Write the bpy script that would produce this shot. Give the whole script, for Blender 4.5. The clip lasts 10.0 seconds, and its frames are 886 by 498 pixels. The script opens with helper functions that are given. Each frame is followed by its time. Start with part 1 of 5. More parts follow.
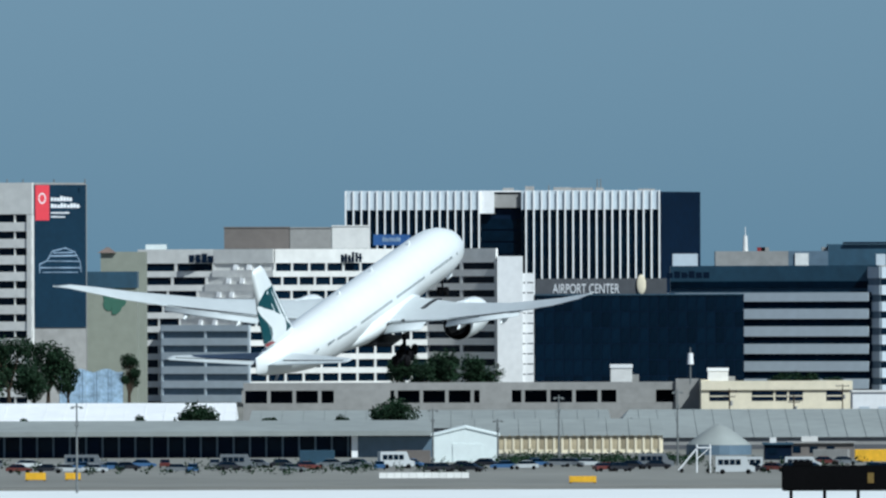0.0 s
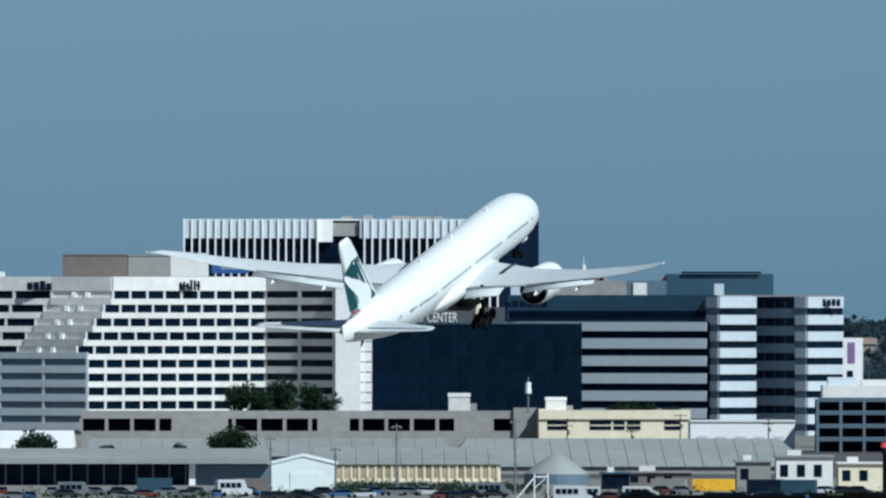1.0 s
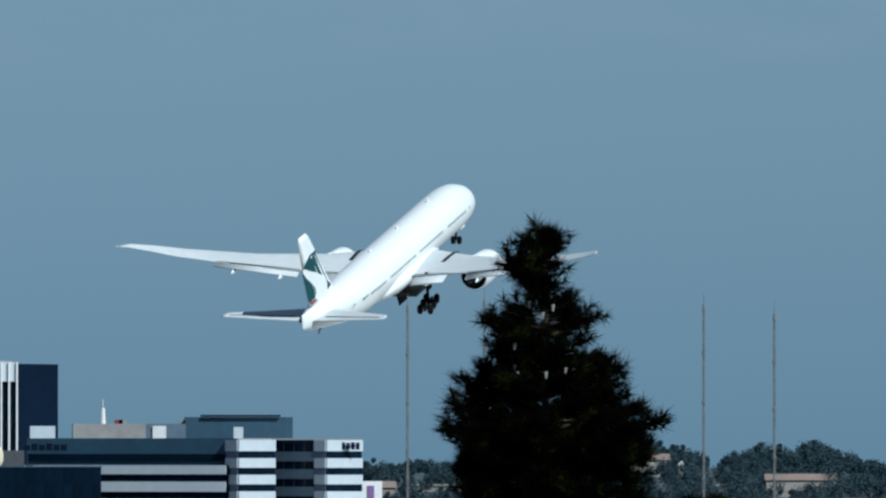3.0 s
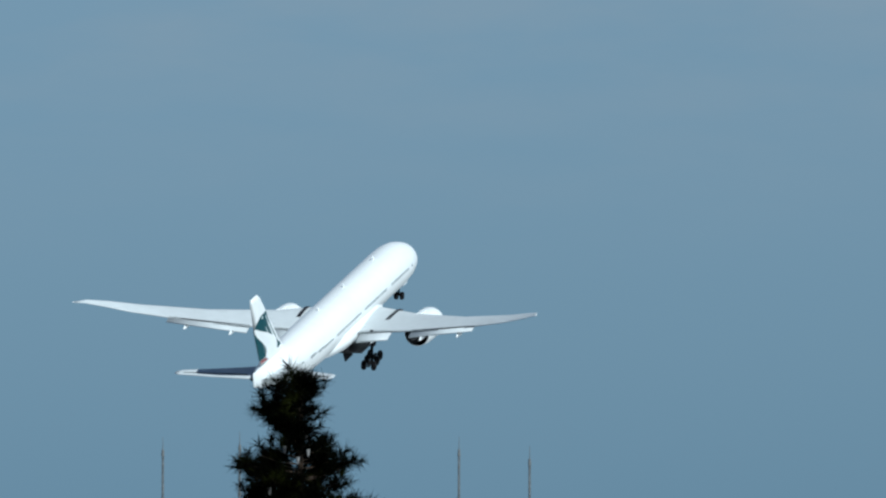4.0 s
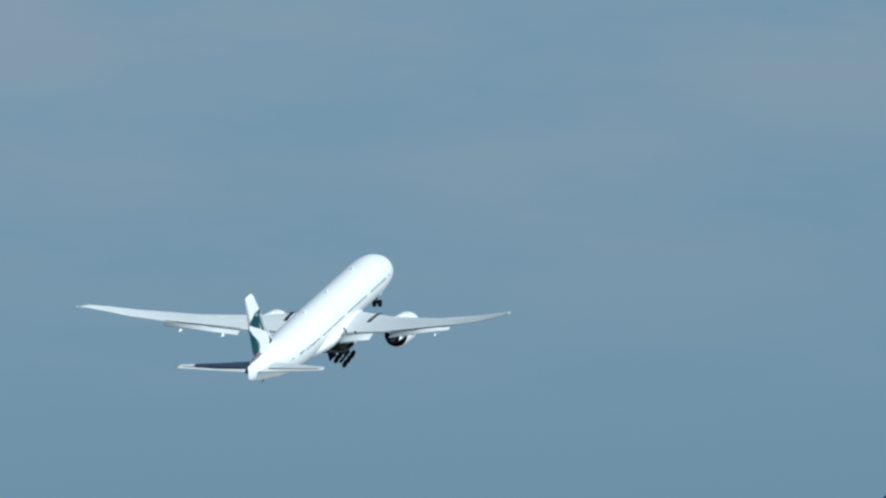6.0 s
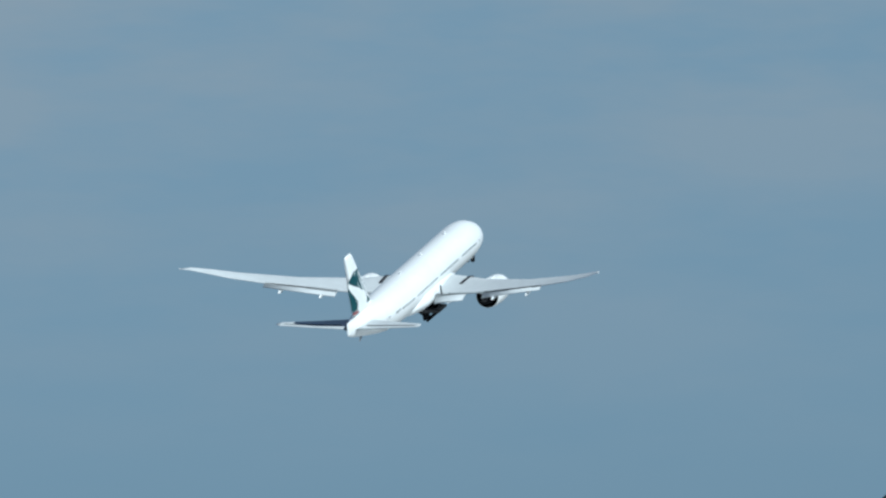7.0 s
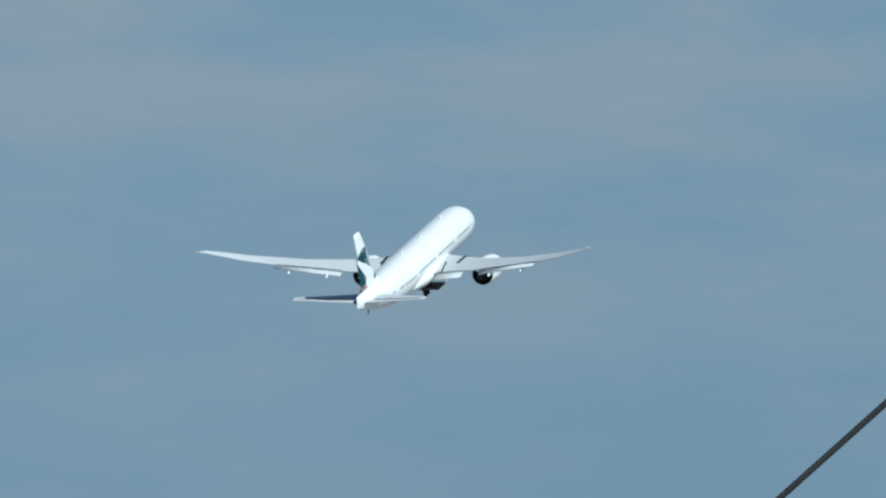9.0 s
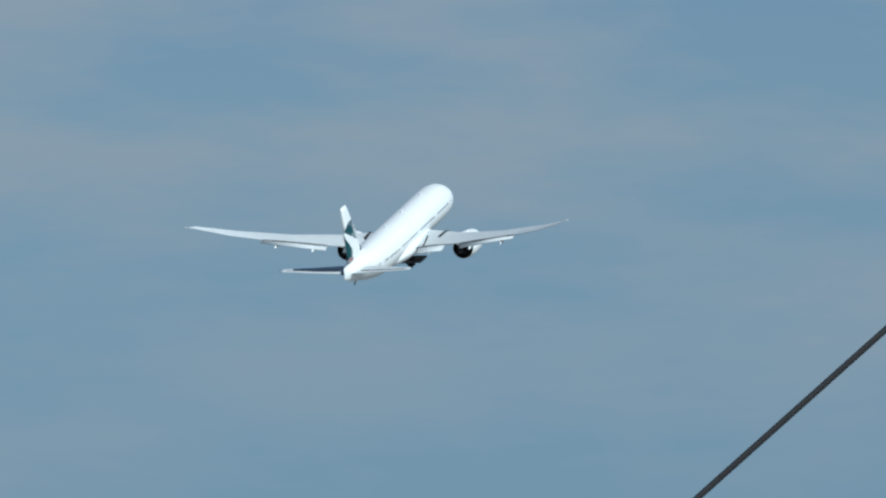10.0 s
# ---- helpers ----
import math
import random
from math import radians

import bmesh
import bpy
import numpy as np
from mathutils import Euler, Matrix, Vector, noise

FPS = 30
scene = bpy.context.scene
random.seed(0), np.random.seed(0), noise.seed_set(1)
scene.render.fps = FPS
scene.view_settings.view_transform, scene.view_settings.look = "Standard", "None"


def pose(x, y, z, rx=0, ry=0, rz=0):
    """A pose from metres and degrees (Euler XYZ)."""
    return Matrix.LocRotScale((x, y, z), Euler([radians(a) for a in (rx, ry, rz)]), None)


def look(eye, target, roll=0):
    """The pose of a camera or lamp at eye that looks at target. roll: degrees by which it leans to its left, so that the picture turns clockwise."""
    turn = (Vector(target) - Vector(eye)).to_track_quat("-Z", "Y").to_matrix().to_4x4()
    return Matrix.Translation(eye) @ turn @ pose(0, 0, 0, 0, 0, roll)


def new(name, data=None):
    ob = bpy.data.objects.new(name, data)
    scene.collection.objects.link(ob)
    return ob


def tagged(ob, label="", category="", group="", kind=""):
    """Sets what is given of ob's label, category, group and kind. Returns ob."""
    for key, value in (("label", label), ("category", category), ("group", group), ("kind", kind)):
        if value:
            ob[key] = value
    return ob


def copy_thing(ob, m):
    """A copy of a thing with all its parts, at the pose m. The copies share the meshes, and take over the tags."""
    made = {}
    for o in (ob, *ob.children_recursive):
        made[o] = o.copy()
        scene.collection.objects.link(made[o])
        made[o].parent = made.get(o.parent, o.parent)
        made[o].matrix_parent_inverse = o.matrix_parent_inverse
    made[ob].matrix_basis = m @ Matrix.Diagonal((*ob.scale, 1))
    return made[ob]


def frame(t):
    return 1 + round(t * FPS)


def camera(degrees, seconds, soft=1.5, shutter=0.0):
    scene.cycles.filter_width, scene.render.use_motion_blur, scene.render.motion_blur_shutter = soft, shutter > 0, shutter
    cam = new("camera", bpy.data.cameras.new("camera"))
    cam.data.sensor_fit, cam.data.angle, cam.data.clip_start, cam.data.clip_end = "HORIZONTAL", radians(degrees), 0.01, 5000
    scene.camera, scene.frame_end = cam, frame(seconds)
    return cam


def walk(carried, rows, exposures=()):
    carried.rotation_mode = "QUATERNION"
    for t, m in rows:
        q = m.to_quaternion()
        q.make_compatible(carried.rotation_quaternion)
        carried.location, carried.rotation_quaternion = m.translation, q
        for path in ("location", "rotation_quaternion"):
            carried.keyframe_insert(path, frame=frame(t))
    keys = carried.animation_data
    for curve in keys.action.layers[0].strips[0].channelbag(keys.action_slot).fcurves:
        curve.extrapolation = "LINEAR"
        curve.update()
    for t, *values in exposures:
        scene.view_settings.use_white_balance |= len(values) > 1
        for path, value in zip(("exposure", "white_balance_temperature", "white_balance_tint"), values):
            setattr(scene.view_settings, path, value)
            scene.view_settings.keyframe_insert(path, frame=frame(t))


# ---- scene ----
# ---- camera: a long lens on a hill, panning after the aircraft ----
cam = camera(3.389, 10.0, soft=2.4)
EYE = (0.0, 0.0, 30.0)
CAM_ROWS = [  # seconds, pan, tilt, roll in degrees
    (0.0, 0.0000, 0.1600, -0.184),
    (0.5, 0.2410, 0.1995, 0.038),
    (1.0, 0.6186, 0.2683, 0.018),
    (1.5, 1.1345, 0.3550, -0.001),
    (2.0, 1.5814, 0.4590, -0.030),
    (2.5, 2.0640, 0.6300, -0.010),
    (3.0, 2.4571, 0.8172, 0.035),
    (3.2, 2.6810, 0.9530, 0.120),
    (4.3, 3.5573, 1.4999, 0.093),
    (4.5, 3.6558, 1.5888, 0.056),
    (5.0, 4.0491, 1.8051, -0.083),
    (5.2, 4.1554, 1.8689, -0.104),
    (6.3, 4.8715, 2.1823, -0.026),
    (6.5, 4.7672, 2.2409, -0.036),
    (7.0, 5.0204, 2.3099, -0.020),
    (7.5, 5.4147, 2.4754, 0.052),
    (8.0, 5.6099, 2.6394, 0.018),
    (8.5, 5.8721, 2.8057, -0.004),
    (9.0, 6.1493, 2.9535, -0.022),
    (9.5, 6.4431, 3.0994, -0.011),
    (10.0, 6.7474, 3.2049, 0.008),
]


def aim(pan, tilt, roll):
    a, e = radians(pan), radians(tilt)
    way = Vector((math.sin(a) * math.cos(e), math.cos(a) * math.cos(e), math.sin(e)))
    return look(EYE, Vector(EYE) + way * 1000.0, roll)


walk(cam, [(t, aim(p, e, r)) for t, p, e, r in CAM_ROWS], [(0, 0.0, 5930, 5), (10, 0.0, 5930, 5)])

# ---- world and sun ----
SUN_EL, SUN_AZ = radians(44), radians(135)      # azimuth clockwise from the first line of sight (+y)
world = bpy.data.worlds.new("sky")
scene.world = world
world.use_nodes = True
wt = world.node_tree
wt.nodes.clear()
w_out = wt.nodes.new("ShaderNodeOutputWorld")
w_bg = wt.nodes.new("ShaderNodeBackground")
w_sky = wt.nodes.new("ShaderNodeTexSky")
w_sky.sky_type = "NISHITA"
w_sky.sun_disc = False
w_sky.sun_elevation, w_sky.sun_rotation = SUN_EL, SUN_AZ
w_sky.altitude, w_sky.air_density, w_sky.dust_density, w_sky.ozone_density = 30, 1.0, 0.1, 2.0
w_co = wt.nodes.new("ShaderNodeTexCoord")
w_map = wt.nodes.new("ShaderNodeMapping")
w_map.inputs["Scale"].default_value = (30, 30, 112)
w_map.inputs["Rotation"].default_value = (0, radians(9), 0)
w_noise = wt.nodes.new("ShaderNodeTexNoise")
w_noise.inputs["Scale"].default_value = 1.0
w_noise.inputs["Detail"].default_value = 5.0
w_noise.inputs["Roughness"].default_value = 0.58
w_ramp = wt.nodes.new("ShaderNodeValToRGB")
w_ramp.color_ramp.elements[0].position, w_ramp.color_ramp.elements[1].position = 0.40, 0.62
w_sep = wt.nodes.new("ShaderNodeSeparateXYZ")
w_rise = wt.nodes.new("ShaderNodeMapRange")     # thin cloud begins some degrees above the horizon
w_rise.inputs["From Min"].default_value, w_rise.inputs["From Max"].default_value = 0.022, 0.065
w_amt = wt.nodes.new("ShaderNodeMath")
w_amt.operation = "MULTIPLY"
w_tint = wt.nodes.new("ShaderNodeMix")
w_tint.data_type, w_tint.blend_type = "RGBA", "MULTIPLY"
w_tint.inputs["Factor"].default_value = 1.0
w_band = wt.nodes.new("ShaderNodeMapRange")      # clear dry air near the horizon
w_band.inputs["From Min"].default_value, w_band.inputs["From Max"].default_value = 0.0, 0.065
w_low = wt.nodes.new("ShaderNodeMix")
w_low.data_type = "RGBA"
w_low.inputs["A"].default_value = (0.154, 0.301, 0.6, 1)
w_low.inputs["B"].default_value = (0.352, 0.428, 0.555, 1)
wt.links.new(w_low.outputs["Result"], w_tint.inputs["B"])
w_mix = wt.nodes.new("ShaderNodeMix")
w_mix.data_type = "RGBA"
w_mix.inputs["B"].default_value = (2.8, 3.35, 3.8, 1)
w_deep = wt.nodes.new("ShaderNodeMapRange")      # the sky above the view is darkened to deepen the shade below
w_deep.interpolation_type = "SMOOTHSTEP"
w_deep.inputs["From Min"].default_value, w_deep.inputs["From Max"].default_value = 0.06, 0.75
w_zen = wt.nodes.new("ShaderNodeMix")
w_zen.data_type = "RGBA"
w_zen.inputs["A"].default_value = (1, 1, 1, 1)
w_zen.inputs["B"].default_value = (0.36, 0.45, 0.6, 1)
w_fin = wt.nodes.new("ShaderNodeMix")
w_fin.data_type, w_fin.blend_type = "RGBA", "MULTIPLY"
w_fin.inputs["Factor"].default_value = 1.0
w_scale = wt.nodes.new("ShaderNodeMath")
w_scale.operation = "MULTIPLY"
w_scale.inputs[1].default_value = 0.85
for a, b in ((w_co.outputs["Generated"], w_map.inputs["Vector"]), (w_map.outputs["Vector"], w_noise.inputs["Vector"]),
             (w_noise.outputs["Fac"], w_ramp.inputs["Fac"]), (w_co.outputs["Generated"], w_sep.inputs["Vector"]),
             (w_sep.outputs["Z"], w_rise.inputs["Value"]), (w_sep.outputs["Z"], w_band.inputs["Value"]), (w_band.outputs["Result"], w_low.inputs["Factor"]), (w_rise.outputs["Result"], w_amt.inputs[0]),
             (w_ramp.outputs["Color"], w_amt.inputs[1]), (w_amt.outputs["Value"], w_scale.inputs[0]),
             (w_sky.outputs["Color"], w_tint.inputs["A"]), (w_tint.outputs["Result"], w_mix.inputs["A"]),
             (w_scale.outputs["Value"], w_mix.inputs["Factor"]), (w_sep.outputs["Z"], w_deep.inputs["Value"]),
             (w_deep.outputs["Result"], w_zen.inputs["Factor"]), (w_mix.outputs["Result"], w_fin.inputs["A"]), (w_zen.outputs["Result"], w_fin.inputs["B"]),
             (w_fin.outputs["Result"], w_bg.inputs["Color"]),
             (w_bg.outputs["Background"], w_out.inputs["Surface"])):
    wt.links.new(a, b)
w_bg.inputs["Strength"].default_value = 0.1

sun = new("sun", bpy.data.lights.new("sun", "SUN"))
sun.data.energy, sun.data.angle, sun.data.color = 5.0, radians(0.53), (0.965, 0.985, 0.95)
sun_way = Vector((math.sin(SUN_AZ) * math.cos(SUN_EL), math.cos(SUN_AZ) * math.cos(SUN_EL), math.sin(SUN_EL)))
sun.matrix_world = look((300, 300, 900), Vector((300, 300, 900)) - sun_way)


# ---- materials ----
def mat(name, col, rough=0.7, metal=0.0, size=1.0, vary=0.18, bump=0.0, per=0.0, spec=0.5, streak=1.0):
    """Colour with variation at two scales, fine relief, and a change from piece to piece."""
    m = bpy.data.materials.new(name)
    m.use_nodes = True
    nt = m.node_tree
    b = nt.nodes["Principled BSDF"]
    b.inputs["Roughness"].default_value, b.inputs["Metallic"].default_value = rough, metal
    b.inputs["Specular IOR Level"].default_value = spec
    co = nt.nodes.new("ShaderNodeTexCoord")
    mp = nt.nodes.new("ShaderNodeMapping")
    mp.inputs["Scale"].default_value = (1, 1, streak)
    nt.links.new(co.outputs["Object"], mp.inputs["Vector"])
    big, fine = nt.nodes.new("ShaderNodeTexNoise"), nt.nodes.new("ShaderNodeTexNoise")
    big.inputs["Scale"].default_value, big.inputs["Detail"].default_value = 0.25 / size, 4
    fine.inputs["Scale"].default_value, fine.inputs["Detail"].default_value = 2.5 / size, 6
    add = nt.nodes.new("ShaderNodeMath")
    add.operation = "ADD"
    rng = nt.nodes.new("ShaderNodeMapRange")
    rng.inputs["From Min"].default_value, rng.inputs["From Max"].default_value = 0.7, 1.3
    rng.inputs["To Min"].default_value, rng.inputs["To Max"].default_value = 1 - vary, 1 + vary
    hsv = nt.nodes.new("ShaderNodeHueSaturation")
    hsv.inputs["Color"].default_value = (*col, 1)
    for n in (big, fine):
        nt.links.new(mp.outputs["Vector"], n.inputs["Vector"])
    nt.links.new(big.outputs["Fac"], add.inputs[0])
    nt.links.new(fine.outputs["Fac"], add.inputs[1])
    nt.links.new(add.outputs["Value"], rng.inputs["Value"])
    value = rng.outputs["Result"]
    if per:
        info = nt.nodes.new("ShaderNodeObjectInfo")
        rp = nt.nodes.new("ShaderNodeMapRange")
        rp.inputs["To Min"].default_value, rp.inputs["To Max"].default_value = 1 - per, 1 + per
        mul = nt.nodes.new("ShaderNodeMath")
        mul.operation = "MULTIPLY"
        nt.links.new(info.outputs["Random"], rp.inputs["Value"])
        nt.links.new(rp.outputs["Result"], mul.inputs[0])
        nt.links.new(value, mul.inputs[1])
        value = mul.outputs["Value"]
    nt.links.new(value, hsv.inputs["Value"])
    nt.links.new(hsv.outputs["Color"], b.inputs["Base Color"])
    if bump:
        bp = nt.nodes.new("ShaderNodeBump")
        bp.inputs["Strength"].default_value, bp.inputs["Distance"].default_value = bump, 0.05 * size
        nt.links.new(fine.outputs["Fac"], bp.inputs["Height"])
        nt.links.new(bp.outputs["Normal"], b.inputs["Normal"])
    return m


def leaf_mat(name, col, vary=0.5):
    m = mat(name, col, 0.75, 0, 1, 0.2, 0, 0, 0.15)
    nt = m.node_tree
    hsv = [n for n in nt.nodes if n.type == "HUE_SAT"][0]
    geo = nt.nodes.new("ShaderNodeNewGeometry")
    rp = nt.nodes.new("ShaderNodeMapRange")
    rp.inputs["To Min"].default_value, rp.inputs["To Max"].default_value = 1 - vary, 1 + vary
    nt.links.new(geo.outputs["Random Per Island"], rp.inputs["Value"])
    nt.links.new(rp.outputs["Result"], hsv.inputs["Value"])
    return m


M_white = mat("aircraft_white", (0.74, 0.77, 0.77), 0.28, 0, 3, 0.03)
M_wing = mat("aircraft_grey", (0.5, 0.535, 0.545), 0.38, 0, 3, 0.07)
M_green = mat("aircraft_green", (0.0, 0.05, 0.062), 0.5, 0, 3, 0.05, 0, 0, 0.2)
M_red = mat("aircraft_red", (0.22, 0.03, 0.03), 0.35, 0, 3, 0.05)
M_dark = mat("dark_cavity", (0.012, 0.013, 0.016), 0.6, 0, 1, 0.2)
M_metal = mat("bare_metal", (0.45, 0.45, 0.46), 0.35, 0.9, 1, 0.1)
M_gear = mat("dark_gear_steel", (0.006, 0.007, 0.009), 0.7, 0, 0.5, 0.2, 0, 0, 0.1)
M_tyre = mat("tyre_rubber", (0.005, 0.005, 0.006), 0.9, 0, 0.3, 0.2, 0, 0, 0.1)
M_pane = mat("cabin_glass", (0.1, 0.13, 0.15), 0.15, 0, 1, 0.1)
M_conc = mat("pale_concrete", (0.68, 0.67, 0.645), 0.85, 0, 5, 0.1, 0.2, 0.05)
M_concgrey = mat("grey_concrete", (0.27, 0.265, 0.255), 0.9, 0, 5, 0.16, 0.2, 0.06)
M_beige = mat("beige_render", (0.25, 0.265, 0.22), 0.9, 0, 6, 0.1, 0.1)
M_cream = mat("cream_render", (0.74, 0.66, 0.5), 0.88, 0, 5, 0.1, 0.1, 0.05)
M_brown = mat("brown_panel", (0.16, 0.14, 0.128), 0.8, 0, 5, 0.14, 0.1)
M_fin = mat("white_fin_paint", (0.8, 0.8, 0.8), 0.6, 0, 4, 0.08, 0, 0.05)
M_glass = mat("navy_glass", (0.002, 0.009, 0.02), 0.25, 0, 6, 0.35, 0, 0.25, 0.1)
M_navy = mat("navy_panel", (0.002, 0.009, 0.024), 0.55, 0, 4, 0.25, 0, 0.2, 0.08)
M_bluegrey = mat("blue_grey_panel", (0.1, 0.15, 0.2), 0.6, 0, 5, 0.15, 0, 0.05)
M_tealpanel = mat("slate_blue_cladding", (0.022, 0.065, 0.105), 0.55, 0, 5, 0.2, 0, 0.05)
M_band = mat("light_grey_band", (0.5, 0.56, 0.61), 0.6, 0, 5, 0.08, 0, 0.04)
M_roof = mat("grey_metal_roof", (0.27, 0.29, 0.28), 0.7, 0.1, 8, 0.12, 0.1, 0.03)
M_shed = mat("pale_shed_cladding", (0.72, 0.78, 0.77), 0.7, 0, 4, 0.06, 0, 0.02)
M_banner = mat("banner_navy", (0.006, 0.026, 0.05), 0.55, 0, 4, 0.15, 0, 0, 0.15)
M_bannerred = mat("banner_red", (0.65, 0.04, 0.06), 0.6, 0, 4, 0.05)
M_bannertext = mat("banner_white", (0.75, 0.76, 0.78), 0.6, 0, 4, 0.05)
M_bannerpale = mat("banner_pale_blue", (0.25, 0.34, 0.45), 0.5, 0, 2, 0.4)
M_signblue = mat("roof_sign_blue", (0.02, 0.085, 0.26), 0.5, 0, 4, 0.2)
M_tarp = mat("blue_white_tarp", (0.3, 0.42, 0.55), 0.7, 0, 3, 0.5, 0.2)
M_logogreen = mat("emblem_green", (0.04, 0.13, 0.09), 0.7, 0, 2, 0.1)
M_purple = mat("sign_purple", (0.2, 0.12, 0.28), 0.6, 0, 2, 0.1)
M_redsteel = mat("red_oxide_steel", (0.2, 0.018, 0.022), 0.55, 0, 0.4, 0.25, 0.2)
M_orange = mat("orange_red_paint", (0.75, 0.085, 0.02), 0.5, 0, 0.5, 0.18, 0.1)
M_mast = mat("weathered_mast_steel", (0.17, 0.18, 0.18), 0.6, 0.3, 0.6, 0.3)
M_black = mat("black_sheet", (0.003, 0.003, 0.0035), 0.8, 0, 1, 0.3, 0, 0, 0.05)
M_yellow = mat("yellow_paint", (0.75, 0.42, 0.02), 0.55, 0, 2, 0.15)
M_cable = mat("black_cable", (0.02, 0.02, 0.022), 0.6, 0, 0.05, 0.3)
M_ground = mat("dry_airfield_ground", (0.17, 0.165, 0.145), 0.95, 0, 30, 0.3, 0.3)
M_apron = mat("apron_concrete", (0.18, 0.178, 0.16), 0.9, 0, 25, 0.18, 0.2)
M_stripe = mat("white_runway_concrete", (0.66, 0.68, 0.68), 0.85, 0, 25, 0.06, 0.1)
M_street = mat("city_asphalt", (0.06, 0.06, 0.062), 0.92, 0, 20, 0.25, 0.2)
# the blue-grey of distance haze is mixed into the scrub colour
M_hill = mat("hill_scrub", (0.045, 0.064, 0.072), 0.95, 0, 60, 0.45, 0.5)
M_bark = mat("pine_bark", (0.06, 0.042, 0.03), 0.95, 0, 0.3, 0.35, 0.8, 0, 0.2, 0.3)
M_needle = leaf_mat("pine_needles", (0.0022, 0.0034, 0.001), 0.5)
n_shade, n_ramp, n_co, n_mix = [M_needle.node_tree.nodes.new("ShaderNode" + k) for k in ("TexNoise", "ValToRGB", "TexCoord", "Mix")]
n_shade.inputs["Scale"].default_value, n_shade.inputs["Detail"].default_value = 2.2, 3     # black shade and sunlit olive painted into the needles in patches
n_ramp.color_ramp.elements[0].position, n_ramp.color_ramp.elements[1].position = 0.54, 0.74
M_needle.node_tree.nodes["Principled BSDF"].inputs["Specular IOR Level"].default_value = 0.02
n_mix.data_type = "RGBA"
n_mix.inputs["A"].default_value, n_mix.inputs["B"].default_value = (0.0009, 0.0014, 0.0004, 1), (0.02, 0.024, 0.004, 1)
for a, b in ((n_co.outputs["Object"], n_shade.inputs["Vector"]), (n_shade.outputs["Fac"], n_ramp.inputs["Fac"]), (n_ramp.outputs["Color"], n_mix.inputs["Factor"]),
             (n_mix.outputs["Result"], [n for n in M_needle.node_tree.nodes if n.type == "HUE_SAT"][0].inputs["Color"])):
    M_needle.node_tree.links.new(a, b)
M_leaf = leaf_mat("city_foliage", (0.012, 0.03, 0.014), 0.5)
# far leaves lightened and blued to carry the haze
M_hazeleaf = leaf_mat("far_foliage", (0.028, 0.052, 0.064), 0.1)
M_housewall = mat("house_render", (0.3, 0.28, 0.25), 0.9, 0, 3, 0.15, 0, 0.2)
M_houseroof = mat("house_roof", (0.2, 0.15, 0.13), 0.9, 0, 2, 0.2, 0, 0.2)
CAR_PAINTS = [mat("car_white", (0.5, 0.52, 0.53), 0.3, 0, 2, 0.04), mat("car_silver", (0.22, 0.235, 0.25), 0.3, 0.4, 2, 0.05),
              mat("car_black", (0.02, 0.02, 0.025), 0.25, 0, 2, 0.1), mat("car_blue", (0.05, 0.12, 0.25), 0.3, 0, 2, 0.08),
              mat("car_red", (0.12, 0.03, 0.025), 0.3, 0, 2, 0.08)]
CAR_WORDS = ["white", "silver-grey", "black", "dark blue", "dull red"]


# ---- mesh helpers ----
def part(name, bm, material, parent=None, label="", smooth=False):
    me = bpy.data.meshes.new(name)
    bmesh.ops.recalc_face_normals(bm, faces=bm.faces[:])
    bm.to_mesh(me)
    bm.free()
    if smooth:
        me.polygons.foreach_set("use_smooth", [True] * len(me.polygons))
    for m in (material if isinstance(material, (list, tuple)) else [material]):
        me.materials.append(m)
    ob = new(name, me)
    if parent is not None:
        ob.parent = parent
    return tagged(ob, label)


def twin(ob, m, parent=None):
    """Another object on the same mesh, at the pose m."""
    o = new(ob.name.split(".")[0], ob.data)
    o.parent = parent or ob.parent
    o.matrix_basis = m
    return o


def thing(name, at, label, category, group="", kind="", turn=0.0):
    ob = new(name)
    ob.empty_display_size = 0.5
    ob.matrix_basis = pose(*at, 0, 0, turn)
    return tagged(ob, label, category, group, kind)


def bx(bm, x0, x1, y0, y1, z0, z1, mi=0):
    v = [bm.verts.new(p) for p in ((x0, y0, z0), (x1, y0, z0), (x1, y1, z0), (x0, y1, z0),
                                   (x0, y0, z1), (x1, y0, z1), (x1, y1, z1), (x0, y1, z1))]
    for f in ((3, 2, 1, 0), (4, 5, 6, 7), (0, 1, 5, 4), (1, 2, 6, 5), (2, 3, 7, 6), (3, 0, 4, 7)):
        bm.faces.new([v[i] for i in f]).material_index = mi
    return v


def box_bm(*a):
    bm = bmesh.new()
    bx(bm, *a)
    return bm


def prism(points, z0, z1):
    bm = bmesh.new()
    lo = [bm.verts.new((x, y, z0)) for x, y in points]
    hi = [bm.verts.new((x, y, z1)) for x, y in points]
    n = len(points)
    bm.faces.new(lo[::-1])
    bm.faces.new(hi)
    for i in range(n):
        bm.faces.new((lo[i], lo[(i + 1) % n], hi[(i + 1) % n], hi[i]))
    return bm


def loft(rings, closed=True, caps=True):
    bm = bmesh.new()
    rows = [[bm.verts.new(p) for p in r] for r in rings]
    n = len(rows[0])
    for a, b in zip(rows, rows[1:]):
        for i in range(n if closed else n - 1):
            bm.faces.new((a[i], a[(i + 1) % n], b[(i + 1) % n], b[i]))
    if caps:
        bm.faces.new(rows[0][::-1])
        bm.faces.new(rows[-1])
    return bm


